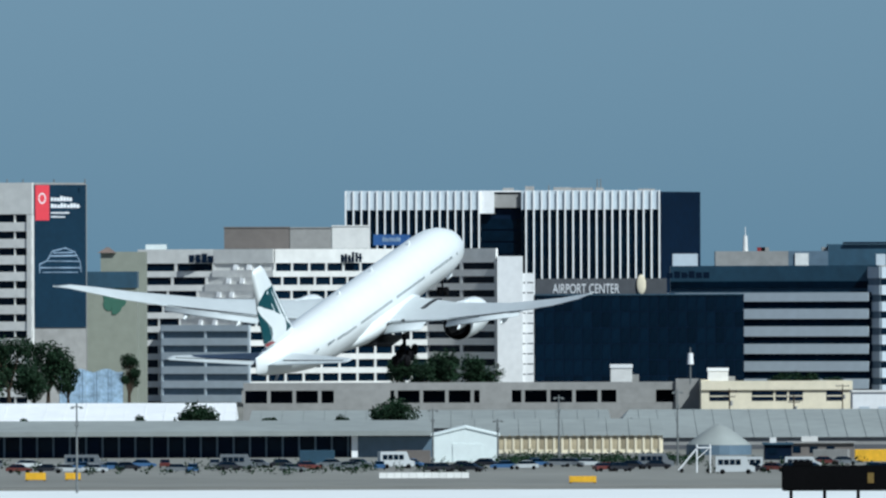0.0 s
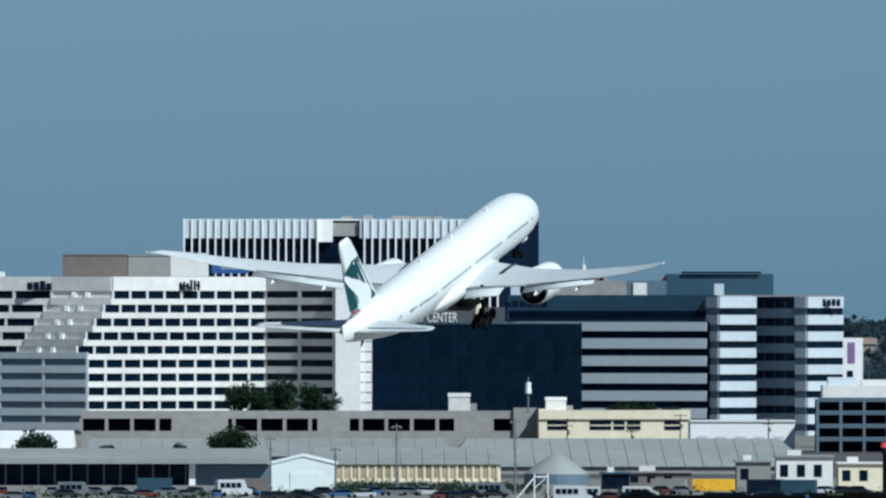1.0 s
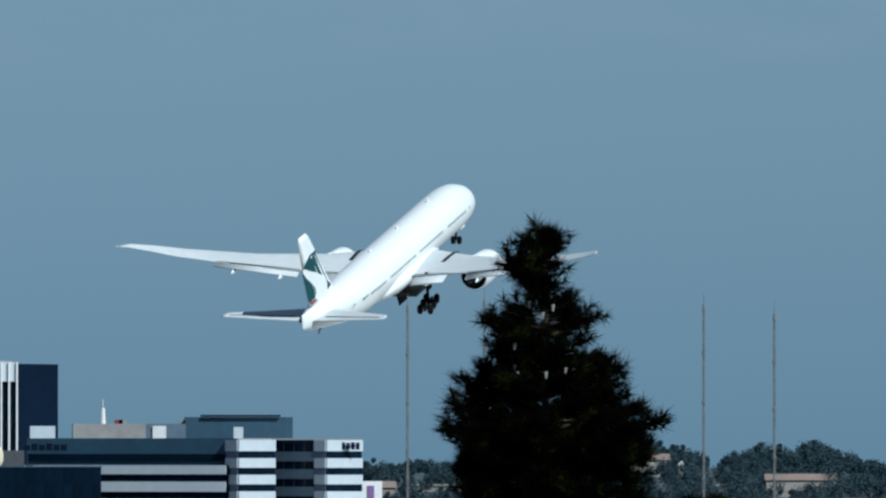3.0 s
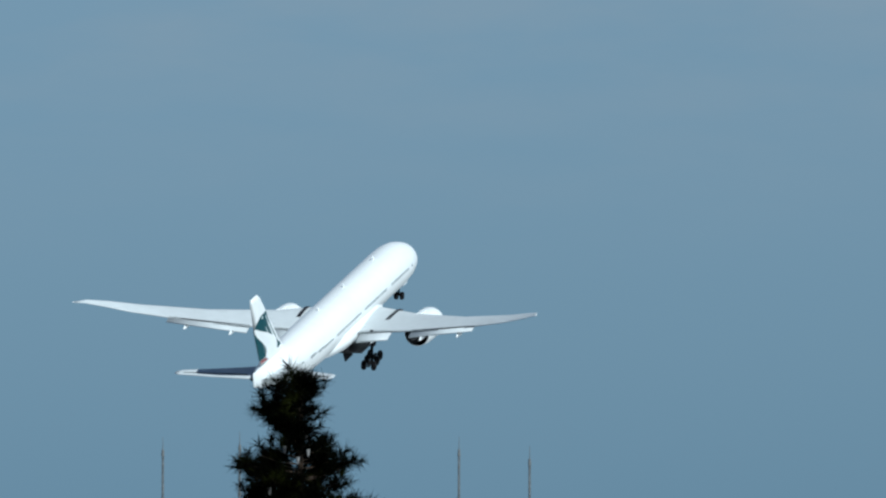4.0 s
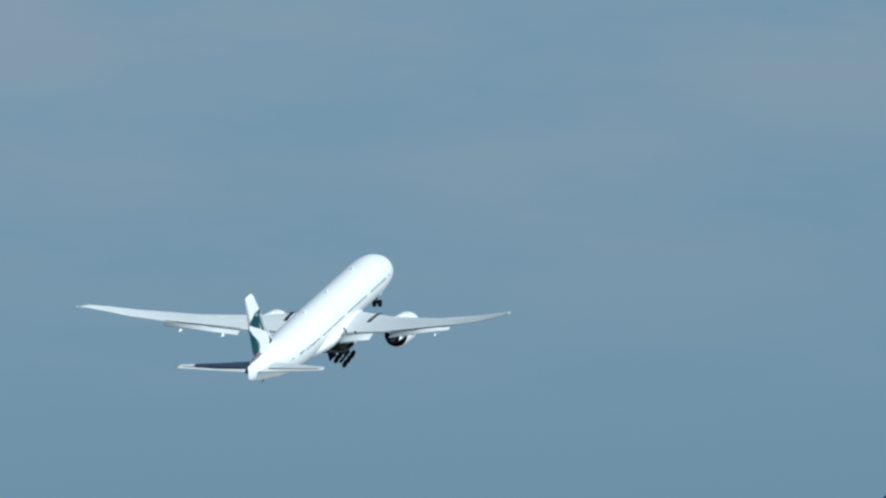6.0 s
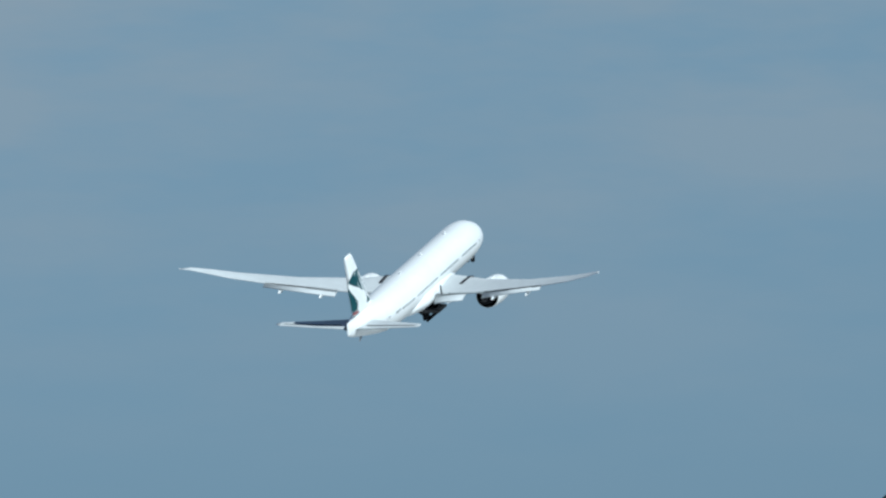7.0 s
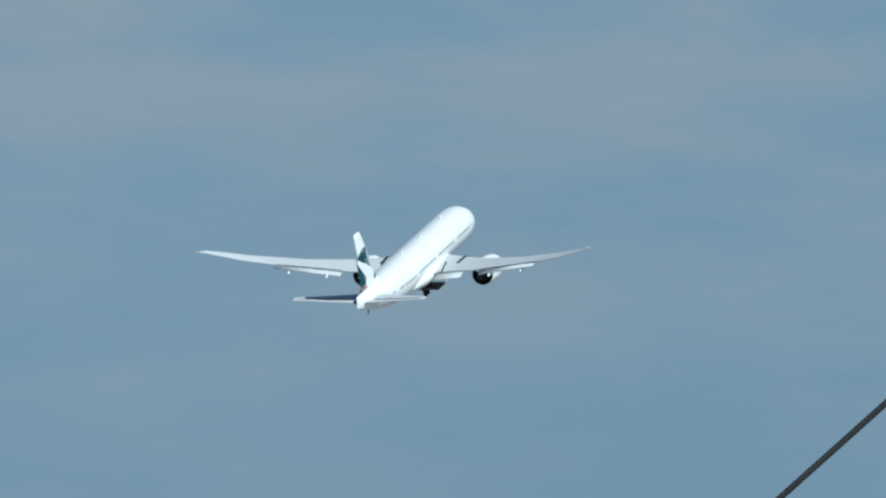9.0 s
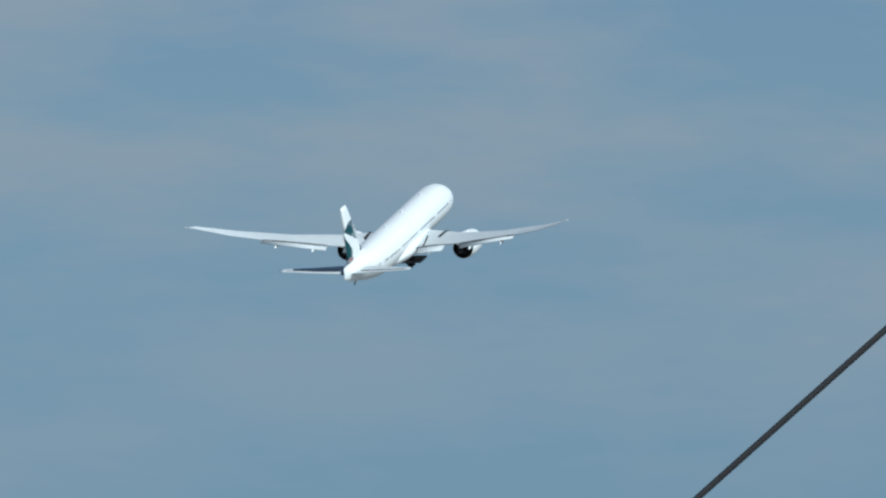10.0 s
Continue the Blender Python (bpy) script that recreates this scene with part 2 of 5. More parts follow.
def rod(bm, a, b, r0, r1=None, n=8):
    """A tapered round bar from a to b."""
    a, b = Vector(a), Vector(b)
    q = (b - a).to_track_quat("Z", "Y")
    r1 = r0 if r1 is None else r1
    lo = [bm.verts.new(a + q @ Vector((r0 * math.cos(k), r0 * math.sin(k), 0))) for k in (2 * math.pi * i / n for i in range(n))]
    hi = [bm.verts.new(b + q @ Vector((r1 * math.cos(k), r1 * math.sin(k), 0))) for k in (2 * math.pi * i / n for i in range(n))]
    bm.faces.new(lo[::-1])
    bm.faces.new(hi)
    for i in range(n):
        bm.faces.new((lo[i], lo[(i + 1) % n], hi[(i + 1) % n], hi[i]))


def rods(*segs, n=8):
    bm = bmesh.new()
    for s in segs:
        rod(bm, *s, n=n)
    return bm


# Places are laid out by bearing from the hill: u and v count 1/26500 of a radian, u from the left, v down; the horizon is v = 515.
def ea(u, d):
    return d * math.tan((u - 784) / 26500)


def hi(v, d):
    return 30 + d * (515 - v) / 26500


def px(n, d):
    return n * d / 26500


# ---- ground ----
def ground_height(y):
    pts = ((-200, 28.3), (15, 28.3), (120, 20.0), (260, 14.0), (650, 0.0), (30000, 0.0))
    for (a, za), (b, zb) in zip(pts, pts[1:]):
        if y <= b:
            return za + (zb - za) * (y - a) / (b - a)
    return 0.0


def make_ground():
    bm = bmesh.new()
    ys = [-200, -60, 15, 40, 80, 120, 180, 260, 360, 480, 650, 1000, 1600, 2300, 3200, 4200, 6000, 12000, 30000]
    rows = [[bm.verts.new((x, y, ground_height(y))) for x in (-9000, -2500, -600, -150, -40, 0, 40, 150, 600, 2500, 9000)] for y in ys]
    for a, b in zip(rows, rows[1:]):
        for i in range(len(a) - 1):
            bm.faces.new((a[i], a[i + 1], b[i + 1], b[i]))
    g = part("ground", bm, M_ground)
    tagged(g, "dry airfield ground falling from a hill", "ground", "", "structure")
    for name, y0, y1, z, m, lab in (("runway", 1980, 2260, 0.006, M_stripe, "pale concrete runway"), ("apron", 2300, 2760, 0.01, M_apron, "worn grey concrete apron"),
                                    ("road", 2820, 3420, 0.01, M_street, "dark asphalt city street")):
        tagged(part(name, box_bm(-1200, 1600, y0, y1, -0.2, z), m), lab, "paving", "", "structure")


make_ground()


# ---- buildings ----
def facade(owner, a, b, z0, z1, floors, bays, wall_m, glass_m, band=0.45, pier=0.14, depth=0.55, pier_m=None, top=0.0, bname="balcony_band", pdepth=None):
    """Storeys with a parapet band each, upright piers and single panes between, along a -> b (the outside lies to the right)."""
    a, b = Vector(a), Vector(b)
    run = (b - a).length
    m = Matrix.Translation((a.x, a.y, 0)) @ Matrix.Rotation(math.atan2(b.y - a.y, b.x - a.x), 4, "Z")
    h = (z1 - z0 - top) / floors
    bh, pw = h * band, run / bays * pier
    bandp = None
    for i in range(floors):
        at = m @ Matrix.Translation((0, 0, z0 + i * h))
        if bandp is None:
            bandp = part(bname, box_bm(0, run, -depth, -0.01, 0, bh), wall_m, owner)
            bandp.matrix_basis = at
        else:
            twin(bandp, at)
    if top:
        o = part("parapet", box_bm(-0.05, run + 0.05, -depth - 0.05, -0.01, 0, top), wall_m, owner)
        o.matrix_basis = m @ Matrix.Translation((0, 0, z1 - top))
    pierp = None
    if pier > 0:
        pd = depth - 0.08 if pdepth is None else pdepth
        for i in range(bays + 1):
            at = m @ Matrix.Translation((run * i / bays, 0, z0))
            if pierp is None:
                pierp = part("pier", box_bm(-pw / 2, pw / 2, -pd, -0.012, 0, z1 - z0), pier_m or wall_m, owner)
                pierp.matrix_basis = at
            else:
                twin(pierp, at)
    panep = None
    for j in range(floors):
        for i in range(bays):
            at = m @ Matrix.Translation((run * i / bays + pw / 2, 0, z0 + j * h + bh))
            if panep is None:
                panep = part("window", box_bm(0, run / bays - pw, -0.12, -0.008, 0, h - bh), glass_m, owner)
                panep.matrix_basis = at
            else:
                twin(panep, at)


def ring_band(owner, name, x0, x1, y0, y1, z0, z1, m, label=""):
    return part(name, box_bm(x0, x1, y0, y1, z0, z1), m, owner, label)


def bars(owner, name, x0, z0, w, h, y, count, m, gap=0.35, seed=1):
    """Writing that cannot be read: short upright bars in a row."""
    rnd = random.Random(seed)
    bm = bmesh.new()
    step = w / count
    for i in range(count):
        hh = h * rnd.uniform(0.65, 1.0)
        bx(bm, x0 + i * step, x0 + i * step + step * (1 - gap), y - 0.08, y, z0, z0 + hh)
        if rnd.random() < 0.6:
            bx(bm, x0 + i * step + step * (1 - gap), x0 + (i + 1) * step - 0.02, y - 0.08, y, z0 + hh * 0.4, z0 + hh * 0.6)
    return part(name, bm, m, owner)


def office_tower():
    d = 4120
    x0, x1, top = ea(612, d), ea(1167, d), hi(338, d)
    t = thing("office_tower", (x0, d, 0), "dark glass office tower with white vertical fins", "building")
    w, z = x1 - x0, top
    cut0, cut1 = px(236, d), px(311, d)
    ztop = z - px(34, d)
    part("body", prism(((0, 0.8), (cut0, 0.8), (cut0, 3), (cut1, 3), (cut1, 0.8), (w, 0.8), (w + px(75, d), 22), (w + px(75, d), 40), (0, 40)), 0, z - 0.4), M_navy, t)
    part("roof", box_bm(-0.2, w, 1.0, 39, z - 0.4, z), M_fin, t)
    fin = None
    h = z
    n = 41
    for i in range(n):
        x = w * i / (n - 1)
        if cut0 + 0.4 < x < cut1 - 0.4:
            continue
        at = Matrix.Translation((x, 0, 0))
        if fin is None:
            fin = part("fin", box_bm(-0.23, 0.23, -0.5, 0.79, 0, h), M_fin, t)
            fin.matrix_basis = at
        else:
            twin(fin, at)
    for a, b in ((0.3, cut0), (cut1, w)):
        part("parapet_panel", box_bm(a, b, 0.1, 0.78, ztop, z - 0.05), M_band, t, "light grey parapet panels")
    k = 0
    fl = px(17, d) * 1.25
    while k < 13:
        for a, b in ((0.3, cut0), (cut1, w)):
            part("window_band", box_bm(a, b, 0.45, 0.78, ztop - (k + 1) * fl + 0.25, ztop - k * fl - 0.1), M_glass, t)
        k += 1
    part("core_panel", box_bm(cut0, cut0 + px(27, d), 0.6, 2.9, ztop - 1, z - 0.02), M_fin, t)
    part("recess_roof", box_bm(cut0 + px(27, d), cut1, 1.5, 2.9, z - px(30, d), z - px(6, d)), M_concgrey, t)
    for i in range(8):
        part("recess_window", box_bm(cut0, cut1, 2.7, 2.95, ztop - 2 - (i + 1) * 3.3, ztop - 2.5 - i * 3.3), M_glass, t)
    # roof plant and aerials
    for u, hh, ww in ((930, 8, 16), (980, 6, 30), (1010, 5, 40), (1055, 5, 14), (890, 5, 20), (1130, 3, 30)):
        part("roof_unit", box_bm(ea(u, d) - x0, ea(u + ww, d) - x0, 6, 10, z, z + px(hh, d)), M_concgrey, t)
    for u, hh in ((1058, 20), (1064, 21), (972, 10)):
        part("aerial", rods(((ea(u, d) - x0, 8, z), (ea(u, d) - x0, 8, z + px(hh, d)), 0.2, 0.12)), M_mast, t)


def hotel():
    d = 3900
    X = lambda u: ea(u, d)
    o = X(243)
    t = thing("hotel", (o, d, 0), "terraced white concrete hotel with banded balconies", "hotel")
    L = lambda u: X(u) - o
    z1 = hi(440, d)
    # plan: a wing of long windows, terraces that step out floor by floor, the sunlit wing, and a short wing turned away
    left = lambda u: (L(u), 15.0 - (u - 243) * 0.0444)
    sunny = lambda u: (L(u), 1.0 + (u - 487) * 0.0693)
    mid, low_left = (378, 365, 349, 332, 317), (485, 469, 453.5, 438, 421.7)
    e, f = sunny(757), (L(880), 5.0)
    part("body", prism(((0.3, 17.0), (L(300), 15), (L(430), 9), (L(500), 7.5), (L(757), 20.9), (L(880), 5.9), (L(880), 45), (0.3, 45)), 0, z1 - 0.4), M_concgrey, t)
    part("roof", prism(((0.3, 15.6), (L(378), 9.6), (L(485), 1.6), (L(757), 20.6), (L(880), 6), (L(880), 44), (0.3, 44)), z1 - 0.4, z1 - 0.1), M_concgrey, t)
    h, ztop = px(24.4, d), hi(465, d)
    for p, q in ((left(243), left(378)), (left(378), sunny(485)), (sunny(485), e), (e, f)):
        run = math.hypot(q[0] - p[0], q[1] - p[1])
        edge = part("parapet", box_bm(0, run - 0.02, -0.6, 0.3, 0, z1 - ztop), M_conc, t)
        edge.matrix_basis = Matrix.Translation((p[0], p[1], ztop)) @ Matrix.Rotation(math.atan2(q[1] - p[1], q[0] - p[0]), 4, "Z")
    rnd = random.Random(31)
    for r in range(10):
        z0 = ztop - (r + 1) * h
        um = mid[r] if r < 5 else 317
        us = low_left[r] if r < 5 else 440
        a, b, c = left(243), left(um), sunny(us)
        part("storey", prism((a, b, c, e, (L(757), 44), (L(243) + 0.05, 44)), z0, z0 + h - 0.03), M_concgrey, t)
        facade(t, a, b, z0, z0 + h, 1, 2, M_conc, M_glass, 0.44, 0.07, 0.6)
        facade(t, c, e, z0, z0 + h, 1, round((757 - us) / 30.3), M_conc, M_glass, 0.42, 0.12, 0.6)
        if r < 5:
            run = math.hypot(c[0] - b[0], c[1] - b[1])
            m = Matrix.Translation((b[0], b[1], z0)) @ Matrix.Rotation(math.atan2(c[1] - b[1], c[0] - b[0]), 4, "Z")
            part("terrace_wall", box_bm(0.1, run, -0.25, -0.012, h * 0.5, h), M_conc, t).matrix_basis = m
            part("terrace_band", box_bm(0, run + 0.3, -1.1, -0.012, 0, h * 0.5), M_conc, t).matrix_basis = m
            # small white blocks with sloped fronts on the terraces
            for k in (0.36, 0.58):
                x = run * (k + rnd.uniform(-0.02, 0.02))
                w = px(9, d)
                part("awning", loft([[(x, -1.0, h * 0.52), (x, -0.3, h * 0.52), (x, -0.3, h * 0.92), (x, -0.5, h * 0.92)],
                                     [(x + w, -1.0, h * 0.52), (x + w, -0.3, h * 0.52), (x + w, -0.3, h * 0.9), (x + w, -0.5, h * 0.9)]]), M_fin, t).matrix_basis = m
    facade(t, e, f, ztop - 10 * h, ztop, 10, 2, M_conc, M_glass, 0.5, 0.08, 0.7)
    # lower wing in front, turned from the sun, its shade also in bluer bands
    zl = hi(574, d)
    part("lower_wing", prism(((L(287), 5.0), (L(442), -9.0), (L(442), 3.0), (L(372), 9.5), (L(287), 17)), 0, zl - 0.2), M_concgrey, t)
    facade(t, (L(287), 5.0), (L(442), -9.0), zl - 5.6 * h, zl, 5, 2, M_band, M_bluegrey, 0.52, 0.05, 0.6, top=px(11, d))
    # penthouse blocks
    for u0, u1, v, m in ((395, 511, 402, M_brown), (512, 586, 403, M_concgrey), (587, 653, 400, M_conc)):
        part("penthouse", box_bm(L(u0), L(u1), 18, 34, z1 + 0.1, hi(v, d)), m, t)
        part("coping", box_bm(L(u0) - 0.15, L(u1) + 0.1, 17.8, 34.1, hi(v, d), hi(v - 2, d)), m, t)
    part("roof_unit", box_bm(L(255), L(292), 20, 26, z1, hi(431, d)), M_shed, t)
    # white stair tower at the end
    part("stair_tower", box_bm(L(880), L(925), 2, 12, 0, hi(454, d)), M_fin, t, "plain white stair tower")
    for i in range(11):
        part("stair_step", box_bm(L(925) + 0.003, L(945) - 0.25 * (i % 2), 3, 12, hi(680 - 18 * i, d), hi(664 - 18 * i, d)), M_fin, t)
    bars(t, "sign_letters", L(333), hi(464, d), px(45, d), px(19, d), 8.2, 4, M_navy, 0.1, 3)
    bars(t, "sign_letters", L(603), hi(464, d), px(38, d), px(19, d), 8.3, 6, M_navy, 0.25, 4)
    # blue roof sign
    s = thing("roof_sign", (X(660), d + 22, z1 + 0.1), "dark blue rooftop sign board on posts", "sign")
    w, zb, zt = px(66, d), 0.8, hi(415, d) - z1
    part("board", box_bm(0, w, -0.2, 0.1, zb, zt), M_signblue, s)
    for x in (0.8, w / 2, w - 0.8):
        part("post", box_bm(x - 0.12, x + 0.12, 0.11, 0.35, 0, zt), M_mast, s)
    bars(s, "sign_letters", w * 0.25, zb + 1, w * 0.5, 1.3, -0.21, 8, M_bannerpale, 0.3, 6)


def banner_tower():
    d = 3700
    X = lambda u: ea(u, d)
    o = X(-130)
    L = lambda u: X(u) - o
    t = thing("hotel_tower", (o, d, 0), "grey concrete tower with a navy advertising banner", "building")
    z1 = hi(322, d)
    part("body", prism(((0, 10.6), (L(60), 0.6), (L(150), 9), (L(150), 24), (0, 34)), 0, z1 - 0.2), M_concgrey, t)
    part("roof", prism(((0, 10.6), (L(60), 0.8), (L(148), 9), (L(148), 24), (0, 33)), z1 - 0.2, z1 + 0.1), M_concgrey, t)
    facade(t, (0, 10.6), (L(60), 0.6), 0, z1 - px(56, d), 12, 6, M_conc, M_glass, 0.55, 0.04, 1.2)
    fm = Matrix.Translation((0, 10.6, 0)) @ Matrix.Rotation(math.atan2(-10.0, L(60)), 4, "Z")
    fr = math.hypot(10.0, L(60))
    part("top_panel", box_bm(0, fr, -1.2, -0.02, z1 - px(55, d), z1 + 0.12), M_conc, t).matrix_basis = fm
    part("pier", box_bm(fr - 1.3, fr - 0.1, -1.5, -1.21, 0, z1 - px(56, d)), M_conc, t).matrix_basis = fm
    n = Matrix.Translation((L(60), 0.6, 0)) @ Matrix.Rotation(math.atan2(8.4, L(150) - L(60)), 4, "Z")
    w = math.hypot(8.4, L(150) - L(60))
    zb = hi(578, d)
    ban = part("banner", box_bm(0, w, -0.25, -0.02, zb, z1 - 0.4), M_banner, t, "navy advertising banner")
    ban.matrix_basis = n
    q = part("banner_square", box_bm(0.3, w * 0.29, -0.3, -0.255, z1 - px(66, d), z1 - 0.5), M_bannerred, ban, "red square")
    bm = bmesh.new()
    for i in range(24):
        a = 2 * math.pi * i / 24
        b = 2 * math.pi * (i + 1) / 24
        cx, cz = w * 0.15, z1 - px(27, d)
        v = [bm.verts.new((cx + r * math.cos(k) * 0.8, -0.32, cz + r * math.sin(k))) for r, k in ((1.0, a), (1.0, b), (1.35, b), (1.35, a))]
        bm.faces.new(v)
    part("banner_ring", bm, M_bannertext, ban)
    bars(ban, "banner_line", w * 0.32, z1 - px(32, d), w * 0.42, px(9, d), -0.256, 7, M_bannertext, 0.25, 8)
    bars(ban, "banner_line", w * 0.32, z1 - px(44, d), w * 0.56, px(9, d), -0.256, 9, M_bannertext, 0.25, 9)
    bars(ban, "banner_line", w * 0.32, z1 - px(54, d), w * 0.36, px(3, d), -0.256, 8, M_bannertext, 0.2, 10)
    bars(ban, "banner_line", w * 0.32, z1 - px(61, d), w * 0.28, px(3, d), -0.256, 6, M_bannertext, 0.2, 11)
    # pale outline of a car
    zc = hi(470, d)
    out = [(0.10, -1.6), (0.10, 0.6), (0.24, 1.4), (0.34, 3.8), (0.6, 4.6), (0.78, 3.6), (0.88, 1.2), (0.9, -1.4)]
    segs = [((w * a, -0.28, zc + b), (w * c, -0.28, zc + e), 0.16) for (a, b), (c, e) in zip(out, out[1:])]
    segs += [((w * 0.24, -0.28, zc + 1.4), (w * 0.86, -0.28, zc + 1.3), 0.14), ((w * 0.12, -0.28, zc - 0.3), (w * 0.9, -0.28, zc - 0.3), 0.2),
             ((w * 0.3, -0.28, zc + 2.6), (w * 0.8, -0.28, zc + 2.7), 0.25), ((w * 0.36, -0.28, zc + 3.4), (w * 0.74, -0.28, zc + 3.5), 0.18),
             ((w * 0.16, -0.28, zc - 1.4), (w * 0.84, -0.28, zc - 1.4), 0.12)]
    part("banner_picture", rods(*segs, n=5), M_bannerpale, ban)
    for u in (12, 40, 95, 150):
        part("roof_lamp", rods(((L(u), 6, z1), (L(u), 6, z1 + 1.0), 0.15, 0.15)), M_mast, t)


def emblem_block():
    d = 3760
    X = lambda u: ea(u, d)
    o = X(125)
    L = lambda u: X(u) - o
    t = thing("restaurant_block", (o, d, 0), "beige windowless block with a green emblem", "building")
    part("wall", box_bm(0, L(242), 0, 25, 0, hi(508, d)), M_beige, t)
    part("roof_band", box_bm(-0.3, L(242), -0.4, 25, hi(508, d), hi(479, d)), M_tealpanel, t, "dark slate top band")
    bm = bmesh.new()
    for s in range(5):
        a = s * 1.25
        c = Vector((L(202) + math.cos(a) * 1.6, -0.1, hi(530, d) + math.sin(a) * 1.6))
        vs = [bm.verts.new(c + Vector((math.cos(k) * 1.5, 0, math.sin(k) * 1.8))) for k in (2 * math.pi * i / 10 for i in range(10))]
        bm.faces.new(vs)
        bm.faces.ensure_lookup_table()
        for v in vs:
            v.co.y -= 0.01 * s
    bx(bm, L(198), L(206), -0.2, -0.15, hi(555, d), hi(530, d))
    part("emblem", bm, M_logogreen, t, "green leaf emblem")
    u2 = thing("rear_block", (X(162), 3860, 0), "beige block with a red-brown tiled corner", "building")
    w2 = ea(242, 3860) - ea(162, 3860)
    part("wall", box_bm(0, w2, 0, 18, 0, hi(444, 3860)), M_beige, u2)
    part("roof_edge", loft([[(-0.8, -1, hi(446, 3860)), (4, -1, hi(446, 3860)), (4, 4, hi(446, 3860)), (-0.8, 4, hi(446, 3860))],
                            [(1.5, 0.5, hi(436, 3860)), (2.2, 0.5, hi(436, 3860)), (2.2, 2, hi(436, 3860)), (1.5, 2, hi(436, 3860))]]), M_houseroof, u2)
    s = thing("tarpaulin_screen", (ea(105, 3560), 3560, 0), "blue and white tarpaulin fence screen", "screen")
    w = px(112, 3560)
    n = 22
    for i in range(n):
        x, y = w * i / n, 0.15 * math.sin(i * 1.3)
        part("sheet_panel", box_bm(x, x + w / n - 0.02, y, y + 0.1, 0.2, hi(654 + 3 * math.sin(i * 0.7), 3560)), M_tarp, s)
    for i in range(5):
        part("post", rods(((w * i / 4, 0.4, 0), (w * i / 4, 0.4, hi(654, 3560)), 0.08, 0.08)), M_mast, s)


def sign_text(owner, text, x, y, z, size, m):
    cu = bpy.data.curves.new("lettering", "FONT")
    cu.body, cu.size, cu.extrude = text, size, 0.12
    tmp = bpy.data.objects.new("lettering", cu)
    scene.collection.objects.link(tmp)
    bpy.context.view_layer.update()
    me = bpy.data.meshes.new_from_object(tmp.evaluated_get(bpy.context.evaluated_depsgraph_get()))
    bpy.data.objects.remove(tmp)
    me.materials.clear()
    me.materials.append(m)
    ob = new("lettering", me)
    ob.parent = owner
    ob.matrix_basis = pose(x, y, z, 90, 0, 0)
    return ob


def airport_center():
    d = 3820
    X = lambda u: ea(u, d)
    o = X(946)
    L = lambda u: X(u) - o
    t = thing("office_block", (o, d, 0), "low navy glass office block with a rooftop name", "building")
    z1 = hi(524, d)
    w = L(1316)
    part("body", box_bm(0, w, 0, 40, 0, z1), M_navy, t)
    rows_n, cols = 7, 22
    h = z1 / rows_n
    pane = None
    for j in range(rows_n):
        for i in range(cols):
            at = Matrix.Translation((w * i / cols + 0.12, 0, j * h + 0.15))
            if pane is None:
                pane = part("window", box_bm(0, w / cols - 0.24, -0.09, -0.01, 0, h - 0.3), M_glass, t)
                pane.matrix_basis = at
            else:
                twin(pane, at)
    part("upper_storey", box_bm(0.4, L(1180), 3, 38, z1, hi(494, d)), mat("dark_grey_cladding", (0.07, 0.075, 0.085), 0.7, 0, 5, 0.2), t)
    part("ledge", box_bm(-0.1, w + 0.1, -0.3, 0.3, z1, z1 + 0.35), M_tealpanel, t)
    ob = sign_text(t, "AIRPORT CENTER", L(978), 2.9, hi(520, d), px(24, d), M_bannertext)
    wide = max(v.co.x for v in ob.data.vertices)
    k = px(118, d) / wide
    ob.data.transform(Matrix.Diagonal((k, 1, 1, 1)))
    bm = bmesh.new()
    bmesh.ops.create_uvsphere(bm, u_segments=16, v_segments=8, radius=1, matrix=Matrix.Translation((L(1135), 2.6, hi(505, d))) @ Matrix.Diagonal((1.2, 0.3, 2.6, 1)))
    part("oval_sign", bm, M_cream, t, "pale oval sign", True)


